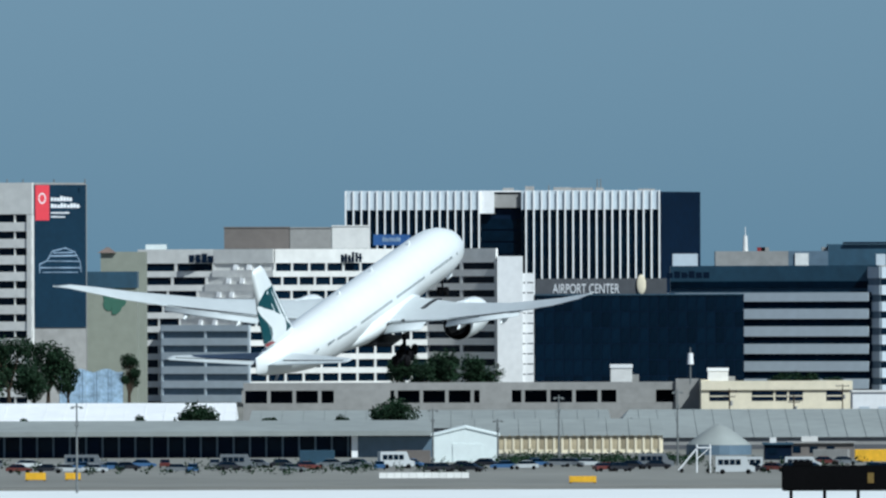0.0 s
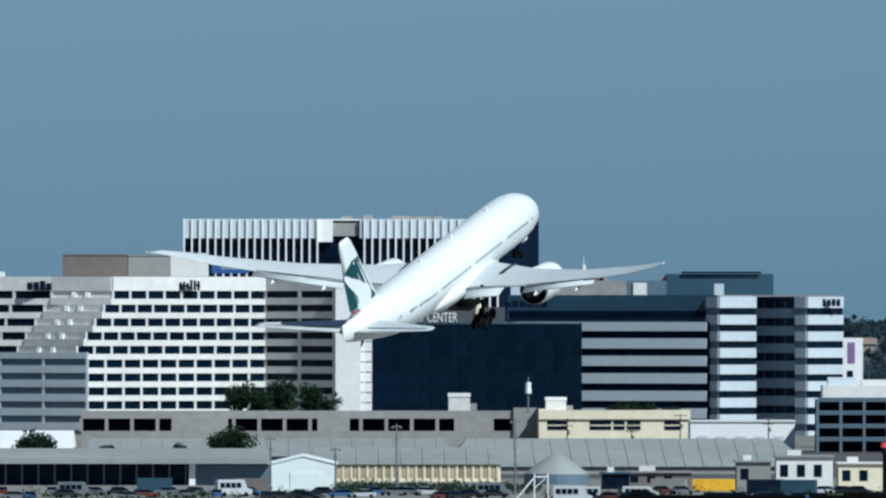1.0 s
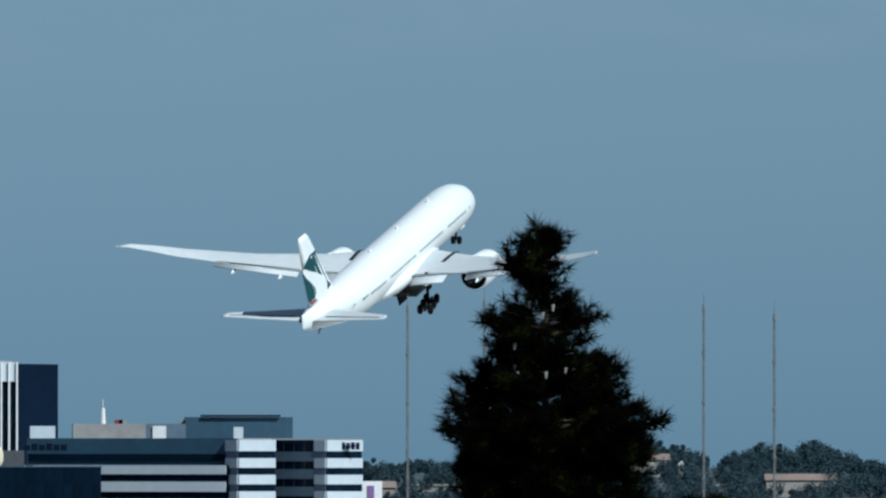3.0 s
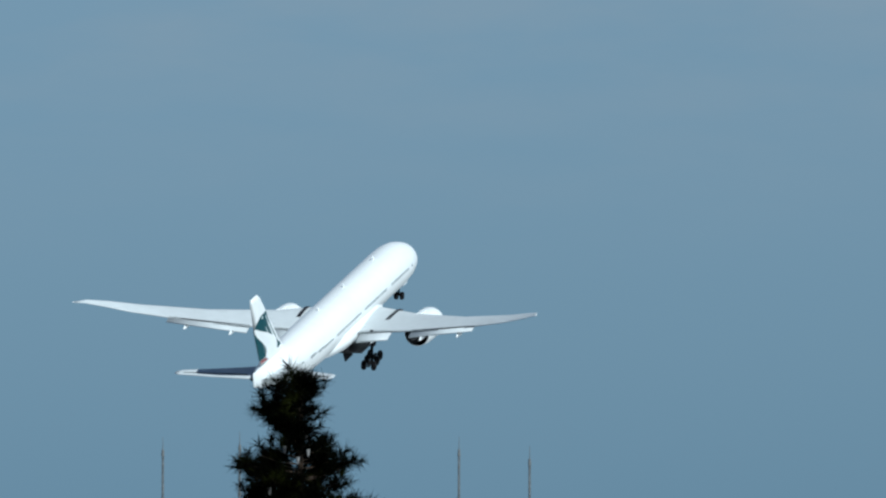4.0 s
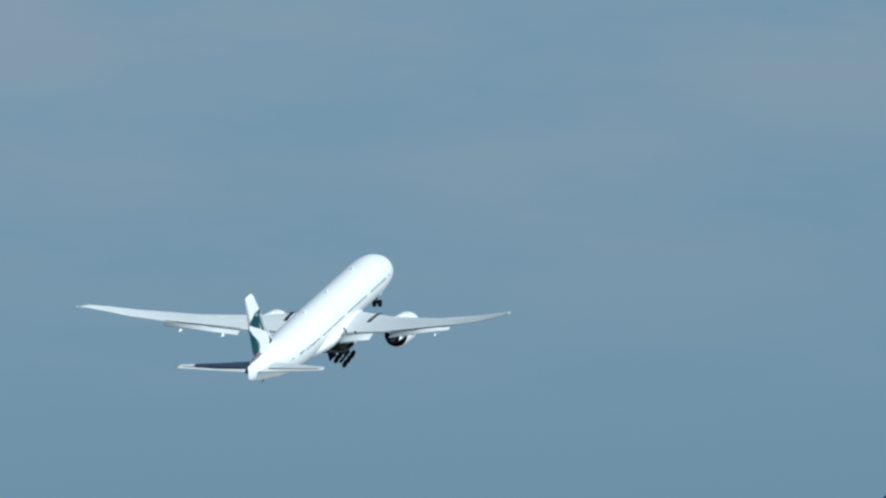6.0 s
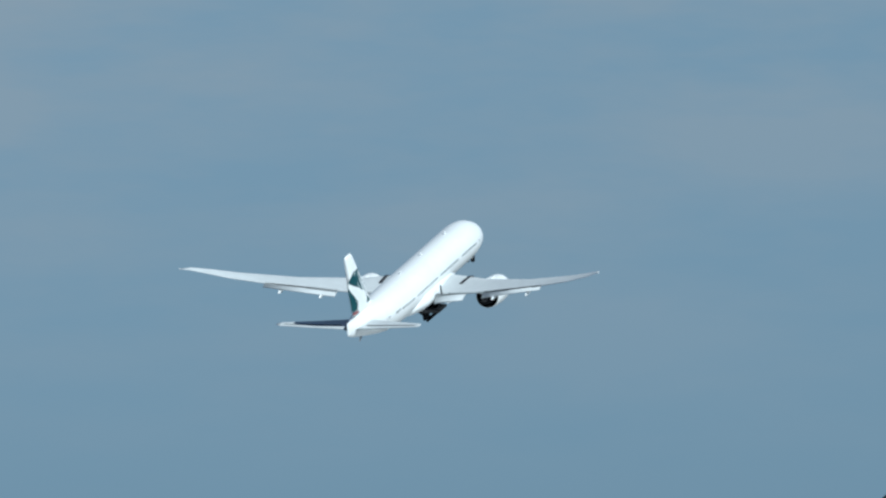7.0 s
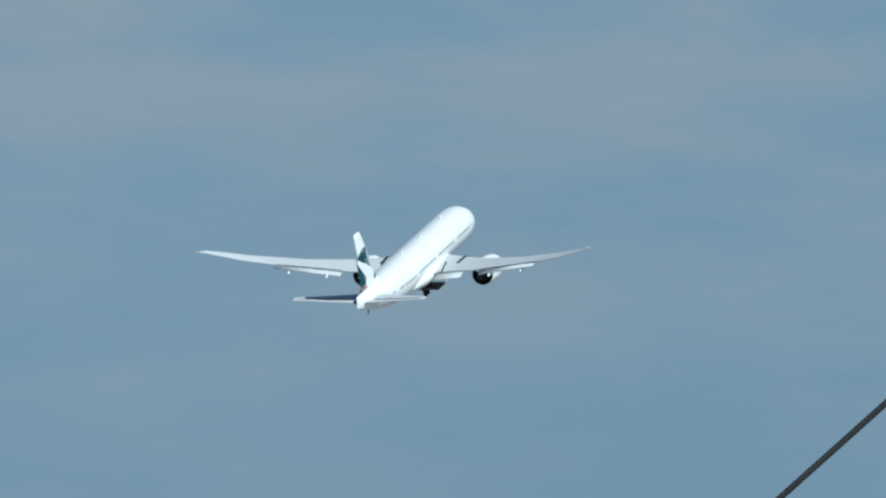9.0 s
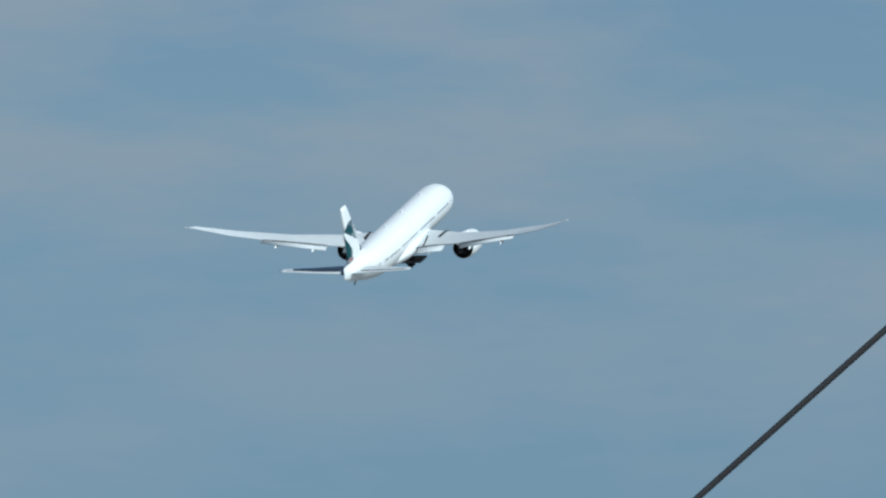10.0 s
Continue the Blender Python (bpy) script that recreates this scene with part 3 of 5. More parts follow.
def banded_office():
    d = 3860
    X = lambda u: ea(u, d)
    o = X(1167)
    L = lambda u: X(u) - o
    t = thing("banded_office", (o, d, 0), "office block with pale bands and dark ribbon windows", "building")
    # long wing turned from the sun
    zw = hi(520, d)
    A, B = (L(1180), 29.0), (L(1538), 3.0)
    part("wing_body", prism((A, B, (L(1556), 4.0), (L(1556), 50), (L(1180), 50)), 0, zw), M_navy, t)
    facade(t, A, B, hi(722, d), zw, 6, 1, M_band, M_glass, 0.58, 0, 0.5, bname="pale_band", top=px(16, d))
    part("upper_setback", prism(((L(1190), 32), (L(1556), 7), (L(1556), 48), (L(1190), 49)), zw, hi(472, d)), M_tealpanel, t, "slate blue set-back storey")
    m = Matrix.Translation((L(1190), 31.9, 0)) @ Matrix.Rotation(math.atan2(-25, L(1556) - L(1190)), 4, "Z")
    run = math.hypot(25, L(1556) - L(1190)) - 0.1
    s = part("window_strip", box_bm(0, run, -0.2, -0.02, hi(512, d), hi(500, d)), M_glass, t)
    s.matrix_basis = m
    bars(t, "sign_letters", L(1182), hi(494, d), px(78, d), px(14, d), 24.0, 6, M_navy, 0.15, 14)
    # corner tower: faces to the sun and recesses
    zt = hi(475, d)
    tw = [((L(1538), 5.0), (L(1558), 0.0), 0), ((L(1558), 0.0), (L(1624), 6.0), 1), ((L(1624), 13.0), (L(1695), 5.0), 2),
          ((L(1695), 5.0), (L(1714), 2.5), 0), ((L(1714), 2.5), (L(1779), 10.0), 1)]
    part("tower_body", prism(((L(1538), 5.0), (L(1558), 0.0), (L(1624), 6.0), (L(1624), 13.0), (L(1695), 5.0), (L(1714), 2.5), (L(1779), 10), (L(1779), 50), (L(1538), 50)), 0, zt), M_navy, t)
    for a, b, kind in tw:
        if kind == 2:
            # the pale bands again, in darker blue-grey for the recess's shade
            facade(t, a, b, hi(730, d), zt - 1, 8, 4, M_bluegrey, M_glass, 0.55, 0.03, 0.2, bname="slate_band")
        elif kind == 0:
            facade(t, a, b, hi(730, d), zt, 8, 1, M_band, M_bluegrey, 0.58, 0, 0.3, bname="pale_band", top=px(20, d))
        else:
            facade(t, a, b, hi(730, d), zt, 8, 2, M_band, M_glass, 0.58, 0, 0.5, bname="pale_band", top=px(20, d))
    part("tower_roof", prism(((L(1559), 3), (L(1620), 14), (L(1779), 12), (L(1779), 49), (L(1559), 49)), zt, zt + 0.4), M_concgrey, t)
    bars(t, "sign_letters", L(1742), hi(492, d), px(34, d), px(13, d), 5.2, 4, M_navy, 0.2, 15)
    # roof blocks
    for u0, u1, v0, v1, m in ((1270, 1400, 446, 474, M_concgrey), (1400, 1471, 446, 474, M_bluegrey), (1471, 1662, 434, 477, M_tealpanel), (1412, 1436, 450, 466, M_conc)):
        part("roof_block", box_bm(L(u0), L(u1), 32 if m is not M_conc else 31.5, 46, hi(480, d), hi(v0, d)), m, t)
    part("roof_box", box_bm(L(1195), L(1240), 45.5, 48.6, hi(473, d), hi(450, d)), M_band, t)
    part("roof_slab", box_bm(L(1500), L(1640), 31, 47, hi(433, d), hi(430, d)), M_navy, t)
    part("roof_stack", box_bm(L(1553), L(1570), 14, 18, zt, hi(452, d)), M_band, t)
    part("aerial_drum", rods(((L(1324), 36, hi(446, d)), (L(1324), 36, hi(418, d)), 0.7, 0.5), ((L(1324), 36, hi(418, d)), (L(1324), 36, hi(402, d)), 0.12, 0.08)), M_conc, t)
    for u in (1345, 1352, 1460, 1590):
        part("roof_unit", box_bm(L(u), L(u + 14), 34, 38, hi(440, d) - 1.5, hi(439, d)), M_redsteel if u == 1345 else M_concgrey, t)


def far_right_blocks():
    d = 4000
    t = thing("white_sign_building", (ea(1778, d), d, 0), "slim white building with a purple sign", "building")
    w = px(35, d)
    part("wall", box_bm(0, w, 0, 14, 0, hi(548, d)), M_fin, t)
    part("sign_panel", box_bm(w * 0.25, w * 0.6, -0.2, -0.02, hi(592, d), hi(556, d)), M_purple, t)
    part("door_panel", box_bm(w * 0.2, w * 0.5, -0.15, -0.01, hi(628, d), hi(606, d)), M_navy, t)
    d = 3500
    t = thing("white_annex", (ea(1742, d), d, 0), "low white rendered annex with roof units", "building")
    part("wall", box_bm(0, px(130, d), 0, 14, 0, hi(632, d)), M_conc, t)
    part("roof_unit", box_bm(px(10, d), px(60, d), 3, 9, hi(632, d), hi(618, d)), M_band, t)
    part("roof_unit", box_bm(px(70, d), px(120, d), 3, 9, hi(632, d), hi(622, d)), M_conc, t)
    # open parking decks
    d = 3380
    o = ea(1733, d)
    t = thing("parking_structure", (o, d, 0), "dark open concrete parking structure", "car park")
    w = px(330, d)
    ztop, zb = hi(657, d), hi(760, d)
    n = 4
    h = ztop / n
    # near-black wall makes the inside of the decks dark
    part("rear_wall", box_bm(0, w, 18, 18.6, 0, ztop), M_navy, t)
    for i in range(n):
        part("deck", box_bm(0, w, 0, 18, (i + 1) * h - 0.5, (i + 1) * h), M_bluegrey, t)
        part("deck_rail", box_bm(0, w, -0.1, 0.05, (i + 1) * h, (i + 1) * h + 0.45), M_bluegrey, t)
    for i in range(9):
        part("column", box_bm(w * i / 8 - 0.3, w * i / 8 + 0.3, -0.15, 0.5, 0, ztop), M_bluegrey, t)


def garage():
    d = 3450
    o = ea(430, d)
    L = lambda u: ea(u, d) - o
    t = thing("parking_garage", (o, d, 0), "long grey concrete garage with open bays", "car park")
    ztop = hi(677, d)
    # near-black core in place of the shade inside the bays
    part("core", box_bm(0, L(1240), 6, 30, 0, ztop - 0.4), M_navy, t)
    part("roof_deck", box_bm(0, L(1240), 0.4, 30, ztop - 0.6, ztop - 0.4), M_concgrey, t)
    part("parapet", box_bm(0, L(1240), -0.2, 0.3, hi(691, d), ztop), M_concgrey, t)
    part("lower_wall", box_bm(0, L(1240), -0.2, 0.3, 0, hi(713, d)), M_concgrey, t)
    pr = None
    for u in list(range(430, 1241, 45)):
        at = Matrix.Translation((L(u), 0, hi(713, d)))
        if pr is None:
            pr = part("pier", box_bm(-0.4, 0.4, -0.18, 0.28, 0, hi(691, d) - hi(713, d)), M_concgrey, t)
            pr.matrix_basis = at
        else:
            twin(pr, at)
    for u0, u1 in ((848, 905), (1090, 1160), (590, 690)):
        part("blank_panel", box_bm(L(u0), L(u1), -0.21, 0.2, hi(714, d), hi(690, d)), M_concgrey, t)
    part("stair_head", box_bm(L(1195), L(1240), -1, 6, 0, hi(672, d)), M_concgrey, t)
    d2 = 3430
    o2 = ea(1240, d2)
    K = lambda u: ea(u, d2) - o2
    t2 = thing("cream_garage", (o2, d2, 0), "cream rendered garage with dark openings", "car park")
    part("wall", box_bm(0, K(1508), 0.6, 28, 0, hi(678, d2)), M_cream, t2)
    part("parapet", box_bm(0, K(1508), 0.1, 0.62, hi(692, d2), hi(676, d2)), M_cream, t2)
    for u0, u1 in ((1255, 1290), (1330, 1368), (1372, 1392), (1396, 1420), (1462, 1490)):
        # dark panel on the wall for the shade of an open bay
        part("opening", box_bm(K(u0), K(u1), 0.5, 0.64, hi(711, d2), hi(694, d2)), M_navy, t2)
        part("rail", box_bm(K(u0), K(u1), 0.42, 0.5, hi(704, d2), hi(702, d2)), M_cream, t2)
    for u0, u1, v in ((1240, 1255, 674), (1440, 1506, 676)):
        part("roof_house", box_bm(K(u0), K(u1), 2, 8, hi(678, d2), hi(v, d2)), M_cream, t2)
    for u0, u1, v0, v1, dd, z in ((1080, 1118, 646, 680, 3470, 0), (1252, 1288, 653, 682, 3445, 0)):
        b = thing("rooftop_plant_room", (ea(u0, dd), dd, hi(677, 3450) - 0.4), "small white rooftop plant room", "plant room", "rooftop plant rooms")
        wv = px(u1 - u0, dd)
        zt = hi(v0, dd) - hi(677, 3450) + 0.4
        part("wall", box_bm(0, wv, 0, 6, 0, zt * 0.8), M_conc, b)
        part("cap", box_bm(-0.15, wv + 0.15, -0.15, 6.15, zt * 0.8, zt), M_fin, b)
        part("side_unit", box_bm(wv, wv + 1.6, 1, 4, 0, zt * 0.45), M_concgrey, b)
    # white low building beyond
    dd = 3400
    t3 = thing("white_warehouse", (ea(1508, dd), dd, 0), "long low bright white warehouse", "warehouse")
    part("wall", box_bm(0, px(185, dd), 0, 20, 0, hi(697, dd)), M_fin, t3)
    part("eave", box_bm(-0.2, px(186, dd), -0.3, 20.2, hi(697, dd), hi(694, dd)), M_conc, t3)
    for i in range(5):
        part("door", box_bm(px(12 + 34 * i, dd), px(30 + 34 * i, dd), -0.12, -0.01, 0.1, hi(722, dd)), M_band, t3)


def gable_hall(name, u0, u1, v_eave, v_ridge, d, depth, wall_m, roof_m, label, ridge_at=0.5, hip=0.0):
    """A long hall with its eaves to the viewer."""
    o = ea(u0, d)
    w = ea(u1, d) - o
    t = thing(name, (o, d, 0), label, "hall")
    ze, zr = hi(v_eave, d), hi(v_ridge, d + depth * ridge_at)
    part("wall", box_bm(0, w, 0, depth, 0, ze), wall_m, t)
    bm = bmesh.new()
    k = w * hip
    e = [bm.verts.new(p) for p in ((-0.4, -0.6, ze), (w + 0.4, -0.6, ze), (w + 0.4, depth + 0.4, ze), (-0.4, depth + 0.4, ze), (k, depth * ridge_at, zr), (w - k, depth * ridge_at, zr))]
    for f in ((0, 1, 5, 4), (1, 2, 5), (2, 3, 4, 5), (3, 0, 4), (3, 2, 1, 0)):
        bm.faces.new([e[i] for i in f])
    part("roof", bm, roof_m, t)
    n = int(w / 4)
    for i in range(n):
        x = k + (w - 2 * k) * (i + 0.5) / n
        part("roof_seam", rods(((x, -0.6, ze + 0.1), (x, depth * ridge_at, zr + 0.05), 0.05, 0.05), n=4), roof_m, t)
    return t, w, ze


def halls():
    # long terminal shed with a deep canopy and dark glass front
    d = 2700
    o = ea(-120, d)
    L = lambda u: ea(u, d) - o
    t = thing("cargo_terminal", (o, d, 0), "long cargo shed with pale roof and dark glazed front", "terminal")
    ze, zr = hi(771, d), hi(752, d)
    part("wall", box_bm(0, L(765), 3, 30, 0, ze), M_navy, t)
    part("roof", loft([[(-0.5, -1.5, ze), (-0.5, -1.5, ze + 0.9), (-0.5, 31, zr + 0.6), (-0.5, 31, ze)], [(L(765), -1.5, ze), (L(765), -1.5, ze + 0.9), (L(765), 31, zr + 0.6), (L(765), 31, ze)]]), M_roof, t, "pale grey metal roof")
    post = None
    for i, u in enumerate(range(-110, 760, 29)):
        at = Matrix.Translation((L(u), 0, 0))
        if post is None:
            post = part("post", box_bm(-0.18, 0.18, 2.5, 2.95, 0, ze), M_bluegrey, t)
            post.matrix_basis = at
        else:
            twin(post, at)
        if i % 2 == 0:
            part("window", box_bm(L(u) + 0.4, L(u + 27), 2.8, 2.96, 1.2, ze - 0.6), M_glass, t)
    part("white_column", box_bm(L(621), L(632), 0.5, 2.4, 0, ze), M_fin, t)
    part("blue_wall", box_bm(L(632), L(765), 1.5, 2.9, 0, ze - 0.2), M_bluegrey, t)
    part("window", box_bm(L(672), L(692), 1.3, 1.48, hi(812, d), hi(802, d)), M_glass, t)
    # white gabled shed
    d = 2620
    o = ea(765, d)
    w = px(116, d)
    t = thing("gabled_shed", (o, d, 0), "plain pale white gabled shed", "shed")
    ze, zr = hi(772, d), hi(758, d)
    pr = [(0, 0), (w, 0), (w, ze), (w * 0.5, zr), (0, ze)]
    part("wall", loft([[(x, 0, z) for x, z in pr], [(x, 26, z) for x, z in pr]]), M_shed, t)
    part("roof", loft([[(-0.3, -0.2, ze - 0.05), (w * 0.5, -0.2, zr), (w + 0.3, -0.2, ze - 0.05), (w + 0.3, -0.2, ze + 0.25), (w * 0.5, -0.2, zr + 0.3), (-0.3, -0.2, ze + 0.25)],
                       [(-0.3, 26, ze - 0.05), (w * 0.5, 26, zr), (w + 0.3, 26, ze - 0.05), (w + 0.3, 26, ze + 0.25), (w * 0.5, 26, zr + 0.3), (-0.3, 26, ze + 0.25)]]), M_shed, t)
    part("door", box_bm(w * 0.3, w * 0.75, -0.12, -0.01, 0, ze * 0.7), M_shed, t)
    # white strip roof behind on the left
    gable_hall("white_roof_hall", -120, 412, 744, 712, 3060, 50, M_conc, M_fin, "long hall with a white sheet roof", 0.9)
    gable_hall("grey_roof_hall", 440, 1080, 758, 726, 2960, 50, M_concgrey, M_roof, "long hall with a grey sheet roof", 0.85)
    gable_hall("wide_roof_hall", 1080, 1720, 776, 726, 2900, 80, M_concgrey, M_roof, "wide hall with a grey hipped roof", 0.7, 0.06)
    t, w, ze = gable_hall("cream_hall", 820, 1172, 772, 742, 2760, 34, M_cream, M_roof, "cream hall with tall arched windows and grey roof", 0.8)
    wn = None
    for i in range(20):
        x = px(62, 2760) + i * px(14.4, 2760)
        at = Matrix.Translation((x, 0, 0))
        pts = [(0, 0), (px(8, 2760), 0)] + [(px(4, 2760) * (1 + math.cos(a)), 2.0 + 0.6 * math.sin(a)) for a in (math.pi * k / 6 for k in range(7))]
        bm = loft([[(a, -0.1, b + 0.8) for a, b in pts], [(a, -0.012, b + 0.8) for a, b in pts]])
        if wn is None:
            wn = part("window", bm, mat("dusty_yellow_pane", (0.36, 0.3, 0.2), 0.5, 0, 2, 0.2, 0, 0.3), t)
            wn.matrix_basis = at
            fr = part("window_pier", box_bm(px(9.5, 2760), px(13, 2760), -0.25, -0.013, 0, ze), M_cream, t)
            fr.matrix_basis = at
        else:
            bm.free()
            twin(wn, at)
            twin(fr, at)
    # low tent
    d = 2720
    t = thing("fabric_tent", (ea(1272, d), d + 6, 0), "grey fabric tent shelter on walls", "tent")
    r = px(58, d)
    rings = []
    for k in range(7):
        a = math.pi / 2 * k / 6
        rr = max(0.05, math.cos(a))
        rings.append([(r * rr * math.cos(q), 6 * rr * math.sin(q), hi(790, d) + (hi(752, d) - hi(790, d)) * (1 - rr ** 1.3)) for q in (2 * math.pi * i / 20 for i in range(20))])
    part("canopy", loft(rings), M_roof, t, "", True)
    part("side_wall", loft([[(r * math.cos(q), 6 * math.sin(q), z) for q in (2 * math.pi * i / 20 for i in range(20))] for z in (0, hi(790, d))]), M_bluegrey, t)
    # small sheds to the right
    for u0, u1, v, dd, m, mr, lab in ((1352, 1400, 786, 2640, M_navy, M_tealpanel, "dark blue flat-roofed site cabin"), (1395, 1510, 784, 2660, M_brown, M_concgrey, "brown flat-roofed workshop by the apron"),
                                      (1590, 1650, 765, 2640, M_concgrey, M_roof, "grey flat-roofed workshop by the apron"), (1660, 1760, 756, 2660, M_conc, M_roof, "pale workshop with a grey roof"),
                                      (1770, 1850, 768, 2620, M_cream, M_conc, "cream rendered single-storey site office"), (1852, 1945, 750, 2500, M_black, M_black, "black flat-roofed equipment hut by the apron"), (1865, 1960, 745, 2680, M_concgrey, M_fin, "grey equipment shed with white roof"),
                                      (1975, 2120, 752, 2660, M_conc, M_roof, "pale equipment shed with grey roof"), (2150, 2330, 742, 2700, M_concgrey, M_roof, "long grey flat-roofed equipment shed")):
        t = thing("workshop", (ea(u0, dd), dd, 0), lab, "workshop")
        w = px(u1 - u0, dd)
        zt = hi(v, dd)
        part("wall", box_bm(0, w, 0, 9, 0, zt - 0.3), m, t)
        part("roof", box_bm(-0.3, w + 0.3, -0.5, 9.3, zt - 0.3, zt), mr, t)
        for i in range(max(1, int(w / 3))):
            part("window", box_bm(0.7 + 3 * i, 2.1 + 3 * i, -0.1, -0.01, zt * 0.35, zt * 0.72), M_glass, t)
        part("roof_unit", box_bm(w * 0.2, w * 0.45, 3, 6, zt, zt + 0.9), M_conc, t)


office_tower()
hotel()
banner_tower()
emblem_block()
airport_center()
banded_office()
far_right_blocks()
garage()
halls()


# ---- the airliner: local x to its right wing, y to its nose, z up; y = 0 at the main gear ----
def wing_ring(x, le, chord, z, thick, droop=0.0):
    """A wing section: leading edge at y = le, running aft."""
    pts = []
    n = 8
    for k in range(n + 1):
        c = k / n
        pts.append((x, le - chord * c, z + thick * chord * (1.5 * (math.sqrt(c) * 0.9 - 0.9 * c)) - droop * c * c))
    for k in range(n - 1, 0, -1):
        c = k / n
        pts.append((x, le - chord * c, z - thick * chord * (0.8 * (math.sqrt(c) * 0.9 - 0.9 * c)) - droop * c * c))
    return pts


WING = ((0.0, 15.0, 15.5, -1.9, 0.13), (3.1, 13.0, 13.6, -1.7, 0.13), (9.8, 8.2, 9.3, -1.15, 0.115), (18.0, 2.4, 6.6, 0.3, 0.10),
        (26.0, -3.2, 4.2, 2.3, 0.09), (29.6, -6.0, 2.9, 3.45, 0.08), (31.6, -9.4, 1.8, 4.5, 0.07), (32.45, -12.4, 0.6, 5.02, 0.06))


def on_wing(x):
    for a, b in zip(WING, WING[1:]):
        if x <= b[0]:
            k = (x - a[0]) / (b[0] - a[0])
            return [p + (q - p) * k for p, q in zip(a, b)]
    return list(WING[-1])


def airliner():
    t = thing("airliner", (0, 0, 0), "white twin-engine airliner climbing with its gear down", "airplane")
    # fuselage: station forward, radius, centre height, width factor
    st = ((36.9, 0.12, -0.95, 1), (36.6, 0.55, -0.92, 1), (35.9, 1.1, -0.8, 1), (34.6, 1.75, -0.58, 1), (32.8, 2.35, -0.32, 1), (30.5, 2.8, -0.12, 1), (28.0, 3.03, -0.02, 1),
          (25.0, 3.1, 0, 1), (12.0, 3.1, 0, 1), (0.0, 3.1, 0, 1), (-12.0, 3.1, 0, 1), (-16.0, 3.04, 0.06, 1), (-20.0, 2.85, 0.22, 1), (-24.0, 2.5, 0.5, 1),
          (-28.0, 2.04, 0.8, 0.98), (-31.5, 1.62, 1.06, 0.9), (-34.2, 1.28, 1.28, 0.62), (-35.9, 1.04, 1.52, 0.26), (-36.5, 0.95, 1.68, 0.12), (-36.68, 0.84, 1.72, 0.05))
    n = 40
    rings = [[(r * w * math.sin(a), y, z + r * math.cos(a)) for a in (2 * math.pi * i / n for i in range(n))] for y, r, z, w in st]
    part("fuselage", loft(rings), M_white, t, "white fuselage", True)
    # belly fairing
    rings = [[(w * math.sin(a), y, z + h * math.cos(a)) for a in (2 * math.pi * i / 28 for i in range(28))]
             for y, w, h, z in ((17.5, 0.6, 0.3, -2.6), (15.5, 2.4, 1.3, -2.2), (11, 3.55, 1.9, -1.9), (2, 3.65, 2.05, -1.85), (-4, 3.5, 1.9, -1.8), (-8, 2.6, 1.3, -2.0), (-11, 0.7, 0.3, -2.6))]
    part("belly_fairing", loft(rings), M_white, t, "", True)
    # cabin windows and doors along each side
    for sx in (-1, 1):
        bm = bmesh.new()
        ang = radians(87)
        y = 28.0
        doors = (27.0, 16.5, 4.0, -9.0, -21.5)
        while y > -23.5:
            if min(abs(y - k) for k in doors) > 0.9:
                r = 3.1 if y > -14 else (3.06 if y > -17 else 2.95 if y > -20 else 2.78)
                zc = 0.0 if y > -14 else (0.07 if y > -17 else 0.16 if y > -20 else 0.3)
                rr = r if y < 26 else 3.04
                p = [(sx * (rr + 0.012) * math.sin(a), yy, zc + (rr + 0.012) * math.cos(a)) for a, yy in ((ang - 0.05, y - 0.14), (ang - 0.05, y + 0.14), (ang + 0.05, y + 0.14), (ang + 0.05, y - 0.14))]
                bm.faces.new([bm.verts.new(q) for q in p])
            y -= 0.53
        tagged(part("window_row", bm, M_pane, t), "", "", "", "stuff")
    # wings
    for sx in (-1, 1):
        rings = [wing_ring(sx * x, le, c, z, th) for x, le, c, z, th in WING]
        w = part("wing", loft(rings), M_wing, t, "light grey swept wing", True)
        # flaps set for take-off, each a panel below and behind the wing
        for x0, x1, drop in ((3.9, 8.5, 0.6), (11.4, 21.5, 0.38)):
            a, b = on_wing(x0), on_wing(x1)
            fa, fb = a[2] * 0.2, b[2] * 0.26
            ra = wing_ring(sx * x0, a[1] - a[2] + 0.55, fa, a[3] - 0.2, 0.14, drop)
            rb = wing_ring(sx * x1, b[1] - b[2] + 0.55, fb, b[3] - 0.1, 0.14, drop * 0.7)
            part("flap", loft([ra, rb]), M_wing, w, "", True)
            part("flap_gap", loft([[(sx * x0, a[1] - a[2] + 0.62, a[3] + 0.075), (sx * x0, a[1] - a[2] + 0.5, a[3] + 0.055), (sx * x0, a[1] - a[2] + 0.5, a[3] - 0.1), (sx * x0, a[1] - a[2] + 0.62, a[3] - 0.1)],
                                   [(sx * x1, b[1] - b[2] + 0.5, b[3] + 0.06), (sx * x1, b[1] - b[2] + 0.4, b[3] + 0.045), (sx * x1, b[1] - b[2] + 0.4, b[3] - 0.1), (sx * x1, b[1] - b[2] + 0.5, b[3] - 0.1)]]), M_dark, w)
        # dark slot of the leading edge beside the engine pylon
        pts = [(c, on_wing(6.5)) for c in (0.03, 0.12, 0.25, 0.4, 0.52)]
        top = lambda c, q: q[3] + q[4] * q[2] * 1.35 * (math.sqrt(c) - c) + 0.05
        part("slat_slot", loft([[(sx * (6.3 - 0.5 * c), q[1] - q[2] * c, top(c, q)), (sx * (6.85 - 0.5 * c), q[1] - q[2] * c, top(c, q)),
                                 (sx * (6.85 - 0.5 * c), q[1] - q[2] * c, top(c, q) - 0.3), (sx * (6.3 - 0.5 * c), q[1] - q[2] * c, top(c, q) - 0.3)] for c, q in pts]), M_dark, w)
